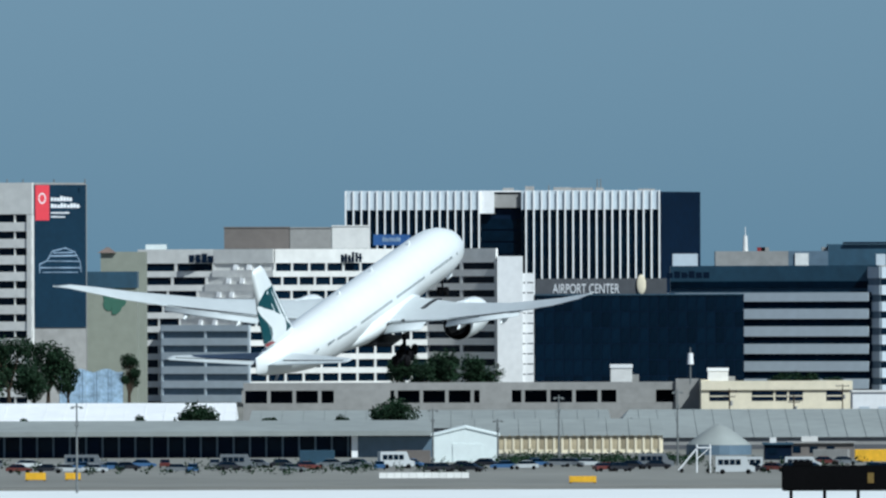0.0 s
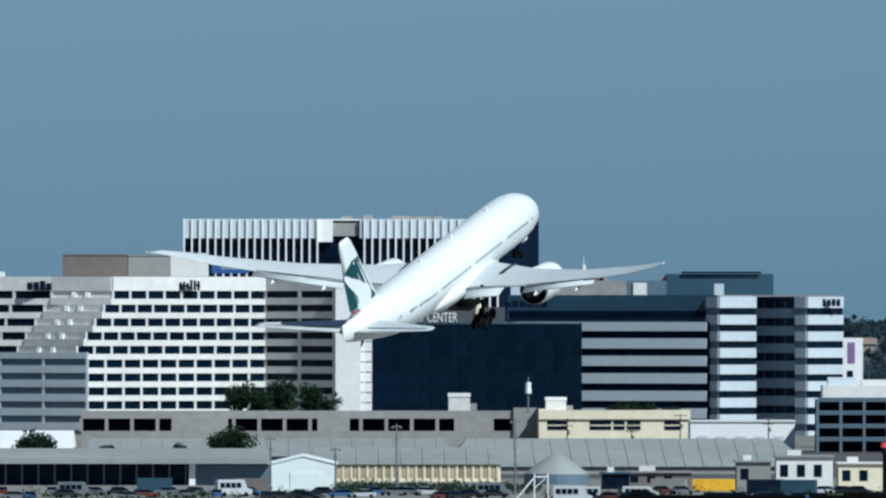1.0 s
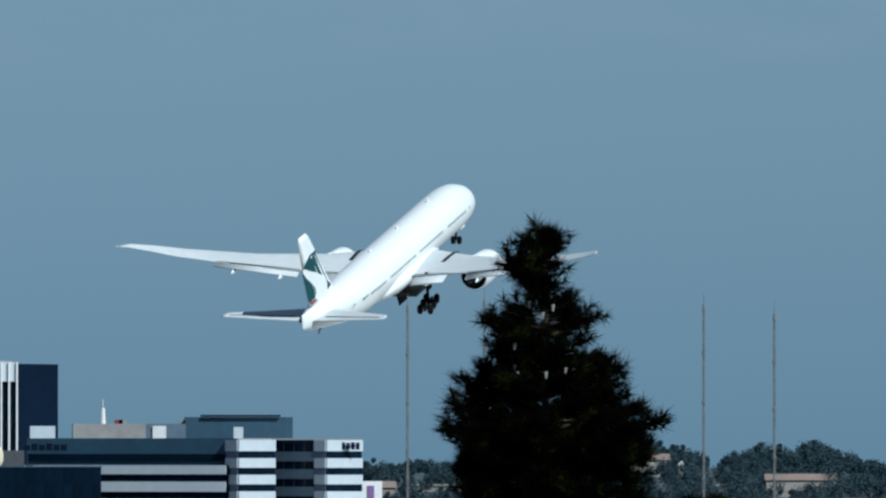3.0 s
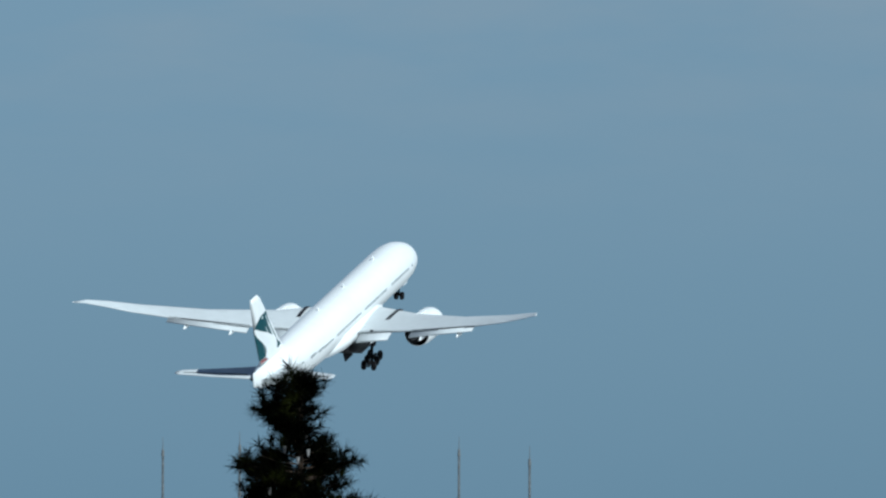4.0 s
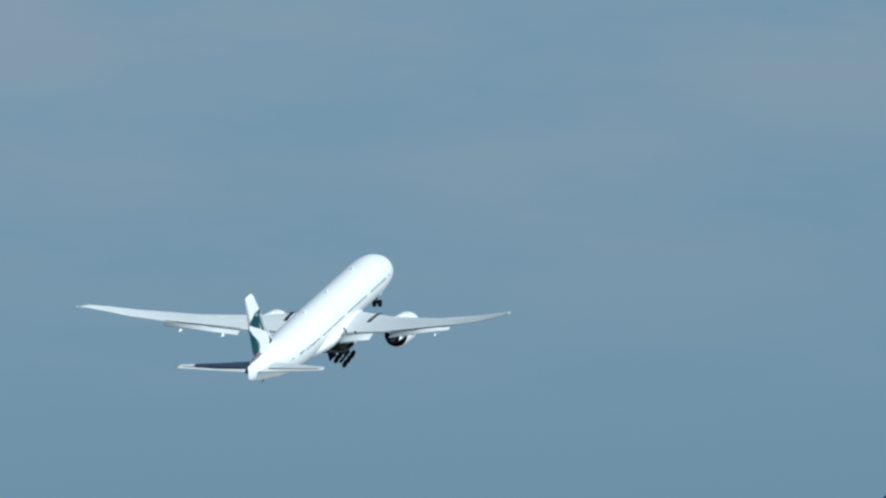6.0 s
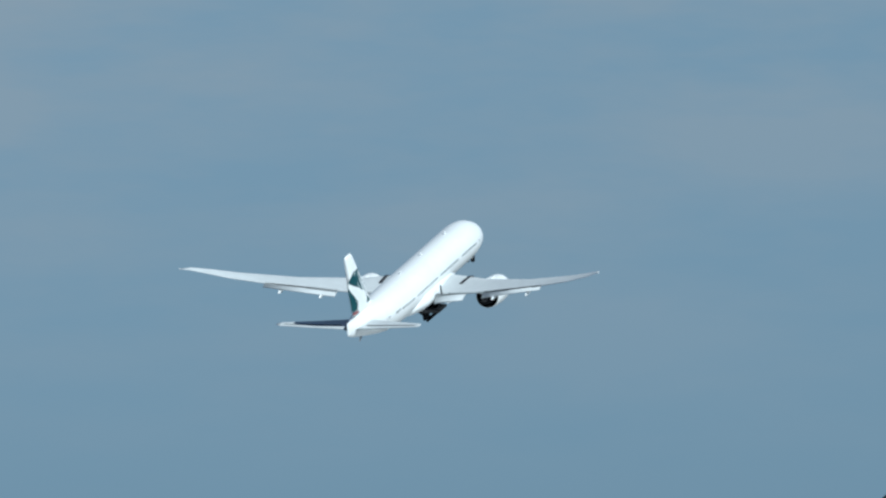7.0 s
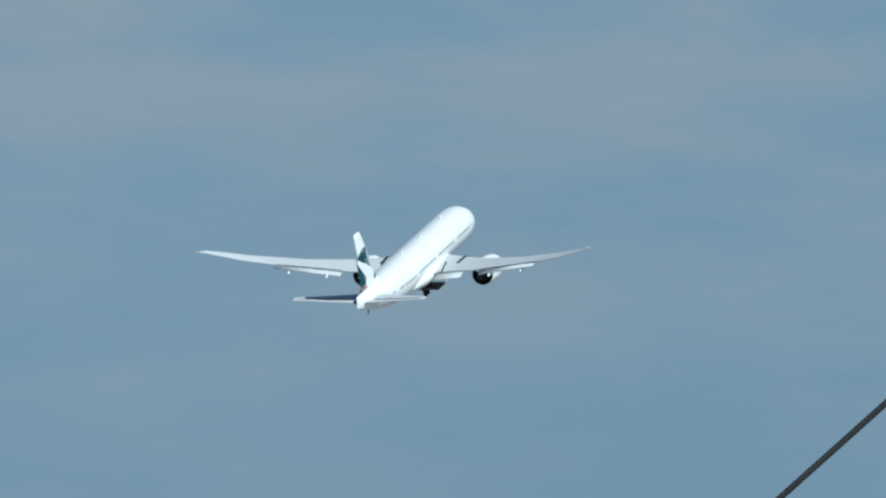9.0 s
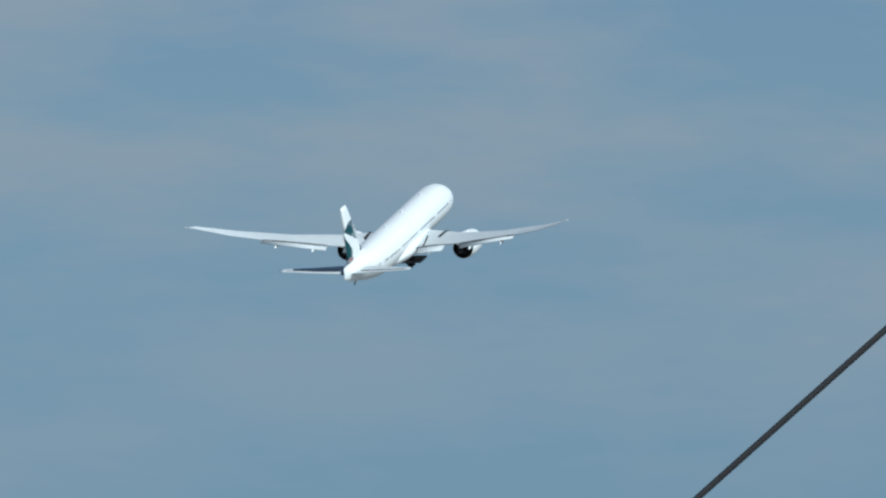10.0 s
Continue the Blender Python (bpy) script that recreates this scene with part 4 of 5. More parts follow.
        part("slat", loft([wing_ring(sx * x, on_wing(x)[1] + 0.55, on_wing(x)[2] * 0.13, on_wing(x)[3] - 0.35, 0.3, 0.1) for x in (11.2, 18, 27.5)]), M_wing, w, "", True)
        # flap track fairings
        for x, ln in ((6.2, 5.2), (13.4, 4.6), (19.2, 3.6)):
            q = on_wing(x)
            y0 = q[1] - q[2] + ln * 0.55
            rg = [[(sx * x + 0.28 * s * math.sin(k), y0 - ln * c, q[3] - 0.42 - 0.35 * c + 0.4 * s * math.cos(k)) for k in (2 * math.pi * i / 10 for i in range(10))]
                  for c, s in ((0, 0.1), (0.2, 0.8), (0.5, 1), (0.8, 0.7), (1, 0.08))]
            part("flap_fairing", loft(rg), M_white, w, "", True)
        part("tip_lamp", box_bm(sx * 32.45 - 0.08, sx * 32.45 + 0.08, -12.95, -12.65, 5.0, 5.1), M_white, w)
        # engine
        e = new("engine")
        e.parent = t
        e.matrix_basis = pose(sx * 9.9, -0.8, -3.35)
        prof = ((13.6, 1.62), (13.9, 1.78), (13.7, 1.9), (12.6, 2.02), (10.5, 2.05), (8.6, 1.96), (6.9, 1.74), (6.8, 1.68))
        part("cowl", loft([[(r * math.sin(k), y, r * math.cos(k)) for k in (2 * math.pi * i / 32 for i in range(32))] for y, r in prof], caps=False), M_white, e, "white engine cowl", True)
        part("duct", loft([[(r * math.sin(k), y, r * math.cos(k)) for k in (2 * math.pi * i / 32 for i in range(32))] for y, r in ((13.6, 1.62), (12.0, 1.5), (9, 1.55), (6.8, 1.68))], caps=False), M_dark, e, "", True)
        part("fan", loft([[(r * math.sin(k), y, r * math.cos(k)) for k in (2 * math.pi * i / 24 for i in range(24))] for y, r in ((11.9, 1.5), (11.7, 1.5), (9.4, 1.5))]), M_dark, e)
        part("core_nozzle", loft([[(r * math.sin(k), y, r * math.cos(k)) for k in (2 * math.pi * i / 24 for i in range(24))] for y, r in ((9.0, 1.2), (7.0, 1.12), (5.4, 0.86), (5.35, 0.78))]), M_gear, e, "", True)
        part("exhaust_cone", loft([[(r * math.sin(k), y, r * math.cos(k)) for k in (2 * math.pi * i / 16 for i in range(16))] for y, r in ((5.5, 0.5), (4.9, 0.38), (4.2, 0.06))]), M_dark, e, "", True)
        part("pylon", loft([[(-0.22, 12.2, 1.85), (0.22, 12.2, 1.85), (0.12, 11.5, 2.1), (-0.12, 11.5, 2.1)], [(-0.3, 8.4, 1.5), (0.3, 8.4, 1.5), (0.25, 8.0, 2.6), (-0.25, 8.0, 2.6)],
                            [(-0.14, 3.6, 1.2), (0.14, 3.6, 1.2), (0.14, 3.2, 2.0), (-0.14, 3.2, 2.0)]]), M_white, e)
        part("strake", loft([[(-sx * 1.5, 11.6, 1.4), (-sx * 1.5, 10.0, 1.4), (-sx * 1.55, 10.0, 1.36)], [(-sx * 2.0, 10.6, 1.8), (-sx * 2.0, 10.0, 1.8), (-sx * 2.02, 10.0, 1.78)]]), M_white, e)
        # tailplane
        rings = [wing_ring(sx * x, le, c, z, th) for x, le, c, z, th in ((0.3, -27.4, 7.2, 1.2, 0.1), (1.6, -28.3, 6.4, 1.3, 0.1), (6.0, -31.4, 4.3, 1.75, 0.09), (10.4, -34.2, 2.4, 2.2, 0.08), (11.0, -35.2, 1.2, 2.3, 0.06))]
        s = part("tailplane", loft(rings), M_wing, t, "light grey tailplane", True)
        part("elevator_gap", loft([[(sx * 2.0, -33.0 + q, 1.56 + z) for q, z in ((0.05, 0), (-0.05, 0), (-0.05, -0.15), (0.05, -0.15))],
                                   [(sx * 10.0, -35.55 + q, 2.26 + z) for q, z in ((0.05, 0), (-0.05, 0), (-0.05, -0.1), (0.05, -0.1))]]), M_dark, s)
    # fin with a green field and a white brush stroke
    def fin_ring(z, le, chord, th):
        pts = []
        for c, h in ((0, 0), (0.08, 0.55), (0.25, 0.95), (0.45, 1), (0.7, 0.65), (1, 0.06)):
            pts.append((th * h, le - chord * c, z))
        for c, h in ((0.7, 0.65), (0.45, 1), (0.25, 0.95), (0.08, 0.55)):
            pts.append((-th * h, le - chord * c, z))
        return pts

    ZF = ((2.0, -21.3, 11.5, 0.5), (3.4, -23.6, 9.9, 0.45), (8.0, -28.1, 7.3, 0.36), (11.9, -32.0, 4.4, 0.25), (12.55, -33.1, 3.1, 0.12))

    def fin_at(z):
        for a, b in zip(ZF, ZF[1:]):
            if z <= b[0]:
                k = (z - a[0]) / (b[0] - a[0])
                return [p + (q - p) * k for p, q in zip(a, b)]
        return list(ZF[-1])

    fin = part("fin", loft([fin_ring(z, le, c, th) for z, le, c, th in ZF]), M_white, t, "white fin with green field", True)

    def skin(name, cells, m, lift, label=""):
        """A painted field on both sides of the fin: cells of (z0, z1, c00, c01, c10, c11) in shares of the chord."""
        for sx in (-1, 1):
            bm = bmesh.new()
            for z0, z1, a0, a1, b0, b1 in cells:
                k = 6
                for i in range(k):
                    quad = []
                    for z, s in ((z0, i / k), (z0, (i + 1) / k), (z1, (i + 1) / k), (z1, i / k)):
                        lo, up = (a0, a1) if z == z0 else (b0, b1)
                        c = lo + (up - lo) * s
                        zz, le, ch, th = fin_at(z)
                        prof = ((0, 0), (0.08, 0.55), (0.25, 0.95), (0.45, 1), (0.7, 0.65), (1, 0.06))
                        h = 0.06
                        for (c0, h0), (c1, h1) in zip(prof, prof[1:]):
                            if c0 <= c <= c1:
                                h = h0 + (h1 - h0) * (c - c0) / (c1 - c0)
                        quad.append(bm.verts.new((sx * (th * h + lift), le - ch * c, z)))
                    bm.faces.new(quad)
            part(name, bm, m, fin, label)

    skin("green_field", [(3.5, 4.5, 0.10, 1, 0.05, 1), (4.5, 6, 0.05, 1, 0.02, 1), (6, 7.5, 0.02, 1, 0.02, 1), (7.5, 8.6, 0.02, 1, 0.02, 0.9), (8.6, 9.6, 0.02, 0.9, 0.02, 0.5)], M_green, 0.02, "dark green field")
    skin("white_stroke", [(3.5, 4.1, 0.34, 0.8, 0.26, 0.72), (4.1, 4.9, 0.26, 0.72, 0.2, 0.7), (4.9, 5.8, 0.2, 0.7, 0.22, 0.78), (5.8, 6.8, 0.3, 0.78, 0.5, 0.9), (6.8, 7.6, 0.5, 0.9, 0.74, 0.98), (7.6, 8.2, 0.74, 0.98, 0.9, 0.99)], M_white, 0.045, "white brush stroke")
    skin("red_patch", [(3.0, 3.4, 0.72, 0.98, 0.8, 0.98)], M_red, 0.03, "red stripe")
    part("rudder_gap", loft([[(-0.3, -31.0, 3.2), (0.3, -31.0, 3.2), (0.3, -31.1, 3.2), (-0.3, -31.1, 3.2)], [(-0.12, -35.2, 11.7), (0.12, -35.2, 11.7), (0.12, -35.26, 11.7), (-0.12, -35.26, 11.7)]]), M_wing, fin)
    part("tail_exhaust", rods(((-0.2, -35.4, 1.55), (-0.62, -35.75, 1.55), 0.24, 0.2)), M_dark, t)
    part("tail_skid", rods(((0, -29.5, -1.0), (0, -30.3, -1.5), 0.2, 0.1)), M_metal, t)
    for y, z, h in ((20, 3.1, 0.5), (6, 3.1, 0.45), (-6, 3.1, 0.4)):
        part("aerial", loft([[(-0.05, y, z), (0.05, y, z), (0.05, y - 0.6, z), (-0.05, y - 0.6, z)], [(-0.02, y - 0.3, z + h), (0.02, y - 0.3, z + h), (0.02, y - 0.6, z + h), (-0.02, y - 0.6, z + h)]]), M_white, t)
    # landing gear: each leg turns about its hinge
    gear = {}
    for sx in (-1, 1):
        g = new("main_gear")
        g.parent = t
        g.matrix_basis = pose(sx * 5.4, 0, -1.9)
        part("strut", rods(((0, 0, 0.6), (0, 0, -3.6), 0.24, 0.2), ((0, 0, -1.0), (-sx * 2.0, 0.4, 0.2), 0.12, 0.12), ((0, 0, -1.6), (0, 1.9, 0.2), 0.1, 0.1)), M_gear, g)
        part("truck_beam", rods(((0, 1.75, -3.2), (0, -1.75, -4.0), 0.2, 0.2)), M_gear, g)
        # shade on the leg door is put in as near-black colour
        part("leg_door", box_bm(min(sx * 0.32, sx * 0.4), max(sx * 0.32, sx * 0.4), -0.7, 0.7, -1.6, 0.3), M_gear, g)
        for yy, zz in ((1.47, -3.26), (0, -3.6), (-1.47, -3.94)):
            for xx in (-0.7, 0.7):
                bm = rods(((xx - 0.26, yy, zz), (xx + 0.26, yy, zz), 0.66, 0.66), n=20)
                bmesh.ops.bevel(bm, geom=[e for e in bm.edges if len(e.link_faces) == 2 and abs(e.verts[0].co.x - e.verts[1].co.x) < 0.01], offset=0.12, segments=2, affect="EDGES")
                part("wheel", bm, M_tyre, g, "black tyre", True)
        gear[sx] = g
        # body door hanging open below the belly, near-black for its shade
        dr = part("gear_door", box_bm(-0.06, 0.06, -1.8, 1.6, -1.6, 0), M_gear, t, "open gear bay door")
        dr.matrix_basis = pose(sx * 1.7, 0, -3.75, 0, -sx * 12, 0)
        gear[sx, "door"] = dr
        # dark block on the belly in place of the bay's shaded hollow
        part("gear_bay", box_bm(sx * 0.7 if sx > 0 else -4.6, 4.6 if sx > 0 else -0.7, -2.4, 2.2, -3.92, -3.6), M_dark, t)
    g = new("nose_gear")
    g.parent = t
    g.matrix_basis = pose(0, 31, -2.4)
    part("strut", rods(((0, 0, 0.4), (0, 0, -2.7), 0.16, 0.13), ((0, 0, -1.2), (0, -1.5, 0.2), 0.09, 0.09)), M_gear, g)
    for xx in (-0.42, 0.42):
        part("wheel", rods(((xx - 0.2, 0, -2.7), (xx + 0.2, 0, -2.7), 0.53, 0.53), n=18), M_tyre, g, "black tyre", False)
    for xx in (-0.75, 0.75):
        part("leg_door", box_bm(xx - 0.03, xx + 0.03, -0.6, 1.6, -1.2, 0.1), M_white, g)
    gear["nose"] = g
    return t, gear


AIRCRAFT, GEAR = airliner()


# ---- trees ----
def add_tri(vs, fs, a, b, c):
    k = len(vs)
    vs.extend((a, b, c))
    fs.append((k, k + 1, k + 2))


def raw_part(name, vs, fs, m, parent, label=""):
    me = bpy.data.meshes.new(name)
    me.from_pydata(vs, [], fs)
    me.materials.append(m)
    ob = new(name, me)
    ob.parent = parent
    return tagged(ob, label)


def spray(vs, fs, rnd, c, way, r, n):
    """A tuft of pine needles round a twig end."""
    for _ in range(n):
        d = Vector((rnd.gauss(0, 1), rnd.gauss(0, 1), rnd.gauss(0, 1))).normalized() * 0.9 + way * 0.75
        d.normalize()
        ln = r * rnd.uniform(0.6, 1.1)
        side = d.cross(Vector((rnd.gauss(0, 1), rnd.gauss(0, 1), rnd.gauss(0, 1)))).normalized() * r * 0.036
        b = c + way * rnd.uniform(-0.5, 0.4) * r
        add_tri(vs, fs, b - side, b + side, b + d * ln)


def profile(s, a):
    """Reach of the crown, s metres below the tip, towards the bearing a (0: to the right)."""
    lo = ((0, 0.05), (0.15, 0.3), (0.35, 0.62), (0.65, 0.66), (0.85, 0.4), (1.0, 0.26), (1.2, 0.5), (1.45, 1.0), (1.8, 1.0), (2.2, 0.85), (2.55, 1.3), (3.0, 1.72), (3.5, 1.75), (4.0, 1.5), (4.6, 1.65), (6.0, 2.0), (8.0, 2.3), (30, 2.5))
    up = ((0, 0.05), (0.12, 0.18), (0.35, 0.3), (0.65, 0.28), (0.85, 0.15), (1.0, 0.2), (1.2, 0.55), (1.45, 0.8), (1.8, 0.82), (2.2, 1.15), (2.55, 1.4), (2.85, 1.85), (3.1, 2.25), (3.5, 2.2), (4.0, 1.85), (4.6, 1.8), (6.0, 2.15), (8.0, 2.4), (30, 2.5))

    def at(pts):
        for (x, p), (y, q) in zip(pts, pts[1:]):
            if s <= y:
                return p + (q - p) * (s - x) / (y - x)
        return 2.5

    k = 0.5 + 0.5 * math.cos(a)
    return at(lo) * (1 - k) + at(up) * k


def pine(at, height, crown, half, seed, label, lean=0.0):
    """A pine: straight tapered trunk, whorls of rising limbs, round pads of needle tufts. crown: length of the leafy part; half: its half-width at the base."""
    rnd = random.Random(seed)
    t = thing("pine_tree", at, label, "tree", "pine trees")
    bm = bmesh.new()
    prev = Vector((0, 0, -0.5))
    for i in range(8):
        z = height * (i + 1) / 8 * 0.985
        nx = Vector((0.05 * math.sin(i * 1.7) + lean * i * 0.02, 0.06 * math.cos(i), z))
        rod(bm, prev, nx, 0.26 * (1 - i / 8.6) + 0.015, 0.26 * (1 - (i + 1) / 8.6) + 0.015, 9)
        prev = nx
    part("trunk", bm, M_bark, t)
    lb = bmesh.new()
    vs, fs = [], []
    s = 0.12
    while s < crown:
        k = s / crown
        for j in range(rnd.randint(6, 8) if s < 2.2 else rnd.randint(10, 13)):
            a = rnd.uniform(0, 2 * math.pi)
            ln = profile(s, a) * half / 2.5 * rnd.choice((0.55, 0.75, 0.85, 0.9, 0.95, 1.0))
            rise = ln * rnd.uniform(0.1, 0.4)
            o = Vector((0, 0, height - s - rise + rnd.uniform(-0.08, 0.08)))
            end = o + Vector((math.cos(a) * ln, math.sin(a) * ln, rise))
            mid = o.lerp(end, 0.55) - Vector((0, 0, rise * 0.25))
            r = 0.016 + 0.03 * k
            rod(lb, o, mid, r, r * 0.65, 5)
            rod(lb, mid, end, r * 0.65, r * 0.25, 5)
            way = (end - o).normalized()
            # pads of tufts: thick at the limb's end, thin towards the trunk
            n = max(2, int(ln / 0.15))
            for i in range(n):
                f = 0.3 + 0.7 * (i + 1) / n
                c = o.lerp(mid, f / 0.55) if f < 0.55 else mid.lerp(end, (f - 0.55) / 0.45)
                for q in range(2 if f < 0.8 else 3):
                    off = Vector((rnd.gauss(0, 1), rnd.gauss(0, 1), rnd.gauss(0.2, 0.6))) * 0.09
                    tw = (way + Vector((rnd.gauss(0, 0.6), rnd.gauss(0, 0.6), rnd.uniform(0.0, 0.9)))).normalized()
                    spray(vs, fs, rnd, c + off, tw, rnd.uniform(0.2, 0.3), 46)
        s += rnd.uniform(0.17, 0.24)
    for _ in range(7):
        spray(vs, fs, rnd, Vector((rnd.gauss(0, 0.05), rnd.gauss(0, 0.05), height - rnd.uniform(0.1, 0.35))), Vector((0, 0, 1)), 0.2, 40)
    tagged(part("limb", lb, M_bark, t), "", "", "", "stuff")
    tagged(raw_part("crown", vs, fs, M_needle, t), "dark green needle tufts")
    # pale cones and broken stubs among the tufts
    for _ in range(16):
        s = rnd.choice((0.75, 0.95, 1.3, 1.9, 2.4, 3.0, 3.4)) + rnd.uniform(-0.1, 0.1)
        a = rnd.uniform(math.pi, 2 * math.pi)
        rr = profile(s, a) * half / 2.5 * rnd.uniform(0.5, 0.95)
        c = Vector((math.cos(a) * rr, math.sin(a) * rr, height - s))
        part("cone", rods((c, c - Vector((0, 0, 0.12)), 0.035, 0.015), n=6), M_concgrey, t)
    return t


def leafy(vs, fs, rnd, c, r, n, size, flat=0.8):
    """A clump of small leaf triangles with an uneven outline."""
    for _ in range(n):
        d = Vector((rnd.gauss(0, 1), rnd.gauss(0, 1), rnd.gauss(0, 1) * flat)).normalized() * r * rnd.uniform(0.45, 1.05)
        p = c + d
        u = Vector((rnd.gauss(0, 1), rnd.gauss(0, 1), rnd.gauss(0, 1))).normalized() * size
        w = u.cross(Vector((rnd.gauss(0, 1), rnd.gauss(0, 1), rnd.gauss(0, 1)))).normalized() * size
        add_tri(vs, fs, p - u, p + u * 0.8, p + w)


def broad_tree(name, at, h, r, seed, label, trunk=0.35, category="tree"):
    rnd = random.Random(seed)
    t = thing(name, at, label, category, "street trees" if category == "tree" else "")
    th = h * trunk
    segs = [((0, 0, -0.2), (0, 0, th), 0.03 * h, 0.02 * h)]
    vs, fs = [], []
    for i in range(11):
        a = rnd.uniform(0, 6.28)
        q = r * rnd.uniform(0.2, 0.7)
        c = Vector((math.cos(a) * q, math.sin(a) * q * 0.8, th + (h - th) * rnd.uniform(0.15, 0.82)))
        segs.append(((0, 0, th * 0.9), tuple(c), 0.012 * h, 0.005 * h))
        leafy(vs, fs, rnd, c, r * rnd.uniform(0.36, 0.58), 300, 0.06 * r + 0.12)
    part("trunk", rods(*segs, n=6), M_bark, t)
    raw_part("crown", vs, fs, M_leaf, t)
    return t


def trees():
    d = 260
    zt = hi(68, d)
    g = ground_height(d)
    pine((ea(2100, d), d, g), zt - g - 0.38, 11.0, 2.5, 11, "tall dark pine tree with ragged needle tufts", 0.4)
    d2 = 250
    zt = hi(582, d2)
    g = ground_height(d2)
    pine((ea(2385, d2), d2, g), zt - g, 7.5, 2.2, 23, "smaller pine tree beside the tall one")
    for i, (u, v, d, r, lab) in enumerate(((15, 590, 3500, 5.5, "dark leafy street tree"), (85, 592, 3520, 6.0, "dark leafy street tree"), (-40, 610, 3480, 6.0, "dark leafy street tree"),
                                          (228, 614, 3540, 2.6, "narrow dark street tree"), (60, 650, 3460, 5.0, "low dark street tree"), (120, 628, 3540, 3, "low dark street tree"),
                                          (705, 622, 3560, 4.0, "dark street tree before the hotel"), (790, 612, 3560, 5.0, "dark street tree before the hotel"), (850, 625, 3570, 5.0, "dark street tree before the hotel"),
                                          (750, 640, 3555, 4.4, "dark street tree before the hotel"), (1380, 662, 3600, 4.0, "round green street tree by the office"), (1430, 658, 3610, 4.6, "round green street tree by the office"), (1475, 664, 3600, 3.6, "round green street tree by the office"))):
        broad_tree("street_tree", (ea(u, d), d, 0), hi(v, d), r, 40 + i, lab)
    for i, (u, v, d, r) in enumerate(((350, 718, 2900, 4.4), (690, 714, 2900, 4.8), (245, 735, 2920, 2.0), (470, 737, 2920, 2.4), (605, 738, 2925, 2.0), (1120, 740, 2830, 1.6), (40, 738, 2910, 1.5))):
        broad_tree("shrub", (ea(u, d), d, 0), hi(v, d), r, 80 + i, "rounded green shrub beside the halls", 0.45, "shrub")


trees()


# ---- masts, platform, cable, near things ----
def masts():
    d = 1600
    for u, v in ((1858, 238), (1994, 228), (2382, 236), (2507, 252)):
        t = thing("lattice_mast", (ea(u, d), d, 0), "slender grey sectioned antenna mast", "mast", "antenna masts")
        top = hi(v, d)
        n = 9
        bm = bmesh.new()
        for k in range(3):
            a = 2 * math.pi * k / 3 + 0.4
            rod(bm, (0.14 * math.cos(a), 0.14 * math.sin(a), 0), (0.1 * math.cos(a), 0.1 * math.sin(a), top), 0.05, 0.04, 5)
        z = 0
        i = 0
        while z < top - 1:
            a, b = 2 * math.pi * i / 3 + 0.4, 2 * math.pi * (i + 1) / 3 + 0.4
            rod(bm, (0.13 * math.cos(a), 0.13 * math.sin(a), z), (0.13 * math.cos(b), 0.13 * math.sin(b), z + 0.8), 0.025, 0.025, 4)
            z += 0.8
            i += 1
        part("lattice", bm, M_mast, t)
        for i in range(1, n):
            part("joint_plate", rods(((0, 0, top * i / n - 0.15), (0, 0, top * i / n + 0.15), 0.2, 0.2), n=6), M_mast, t)
        part("whip", rods(((0, 0, top), (0, 0, top + px(24, d)), 0.05, 0.02)), M_mast, t)
        part("head", rods(((0, 0, top - 0.6), (0, 0, top + 0.1), 0.17, 0.12), n=6), M_mast, t)
    # light poles on the airfield side
    for u, v, d in ((135, 712, 2235), (1198, 690, 2560), (765, 722, 2600), (880, 742, 2600), (988, 700, 2600)):
        t = thing("light_pole", (ea(u, d), d, 0), "thin grey apron light pole", "lamp post", "apron light poles")
        h = hi(v, d)
        part("pole", rods(((0, 0, 0), (0, 0, h), 0.2, 0.12)), M_mast, t)
        part("crossarm", rods(((-0.8, 0, h * 0.96), (0.8, 0, h * 0.96), 0.08, 0.08)), M_mast, t)
        for x in (-0.7, 0.7):
            part("lamp_head", box_bm(x - 0.25, x + 0.25, -0.3, 0.2, h * 0.96 - 0.3, h * 0.96 - 0.05), M_mast, t)
        part("pole_box", box_bm(-0.3, 0.3, -0.35, 0, h * 0.75, h * 0.8), M_mast, t)
    # wooden utility poles behind the halls
    for u, v, d in ((1646, 688, 3340), (1490, 682, 3380), (1404, 700, 3000), (1290, 690, 3000)):
        t = thing("utility_pole", (ea(u, d), d, 0), "dark wooden utility pole with crossarms", "utility pole", "utility poles")
        h = hi(v, d)
        part("pole", rods(((0, 0, 0), (0, 0, h), 0.17, 0.11)), M_bark, t)
        for z, w in ((h - 0.5, 1.5), (h - 1.6, 1.2)):
            part("crossarm", box_bm(-w, w, -0.08, 0.08, z - 0.08, z + 0.08), M_bark, t)
            for x in (-w + 0.15, -w * 0.45, w * 0.45, w - 0.15):
                part("insulator", rods(((x, 0, z + 0.08), (x, 0, z + 0.34), 0.07, 0.05), n=6), M_concgrey, t)
        part("transformer", rods(((0.36, -0.1, h - 3.4), (0.36, -0.1, h - 2.4), 0.28, 0.28), n=12), M_concgrey, t)
    d = 3420
    t = thing("water_tank_pole", (ea(1221, d), d, hi(677, 3450) - 0.4), "white drum on a slim pole", "mast")
    part("pole", rods(((0, 0, 0), (0, 0, hi(642, d) - hi(677, d)), 0.2, 0.2)), M_mast, t)
    part("drum", rods(((0, 0, hi(642, d) - hi(677, d)), (0, 0, hi(622, d) - hi(677, d)), 0.75, 0.6), n=14), M_fin, t)
    part("spike", rods(((0, 0, hi(622, d) - hi(677, d)), (0, 0, hi(612, d) - hi(677, d)), 0.15, 0.1)), M_mast, t)


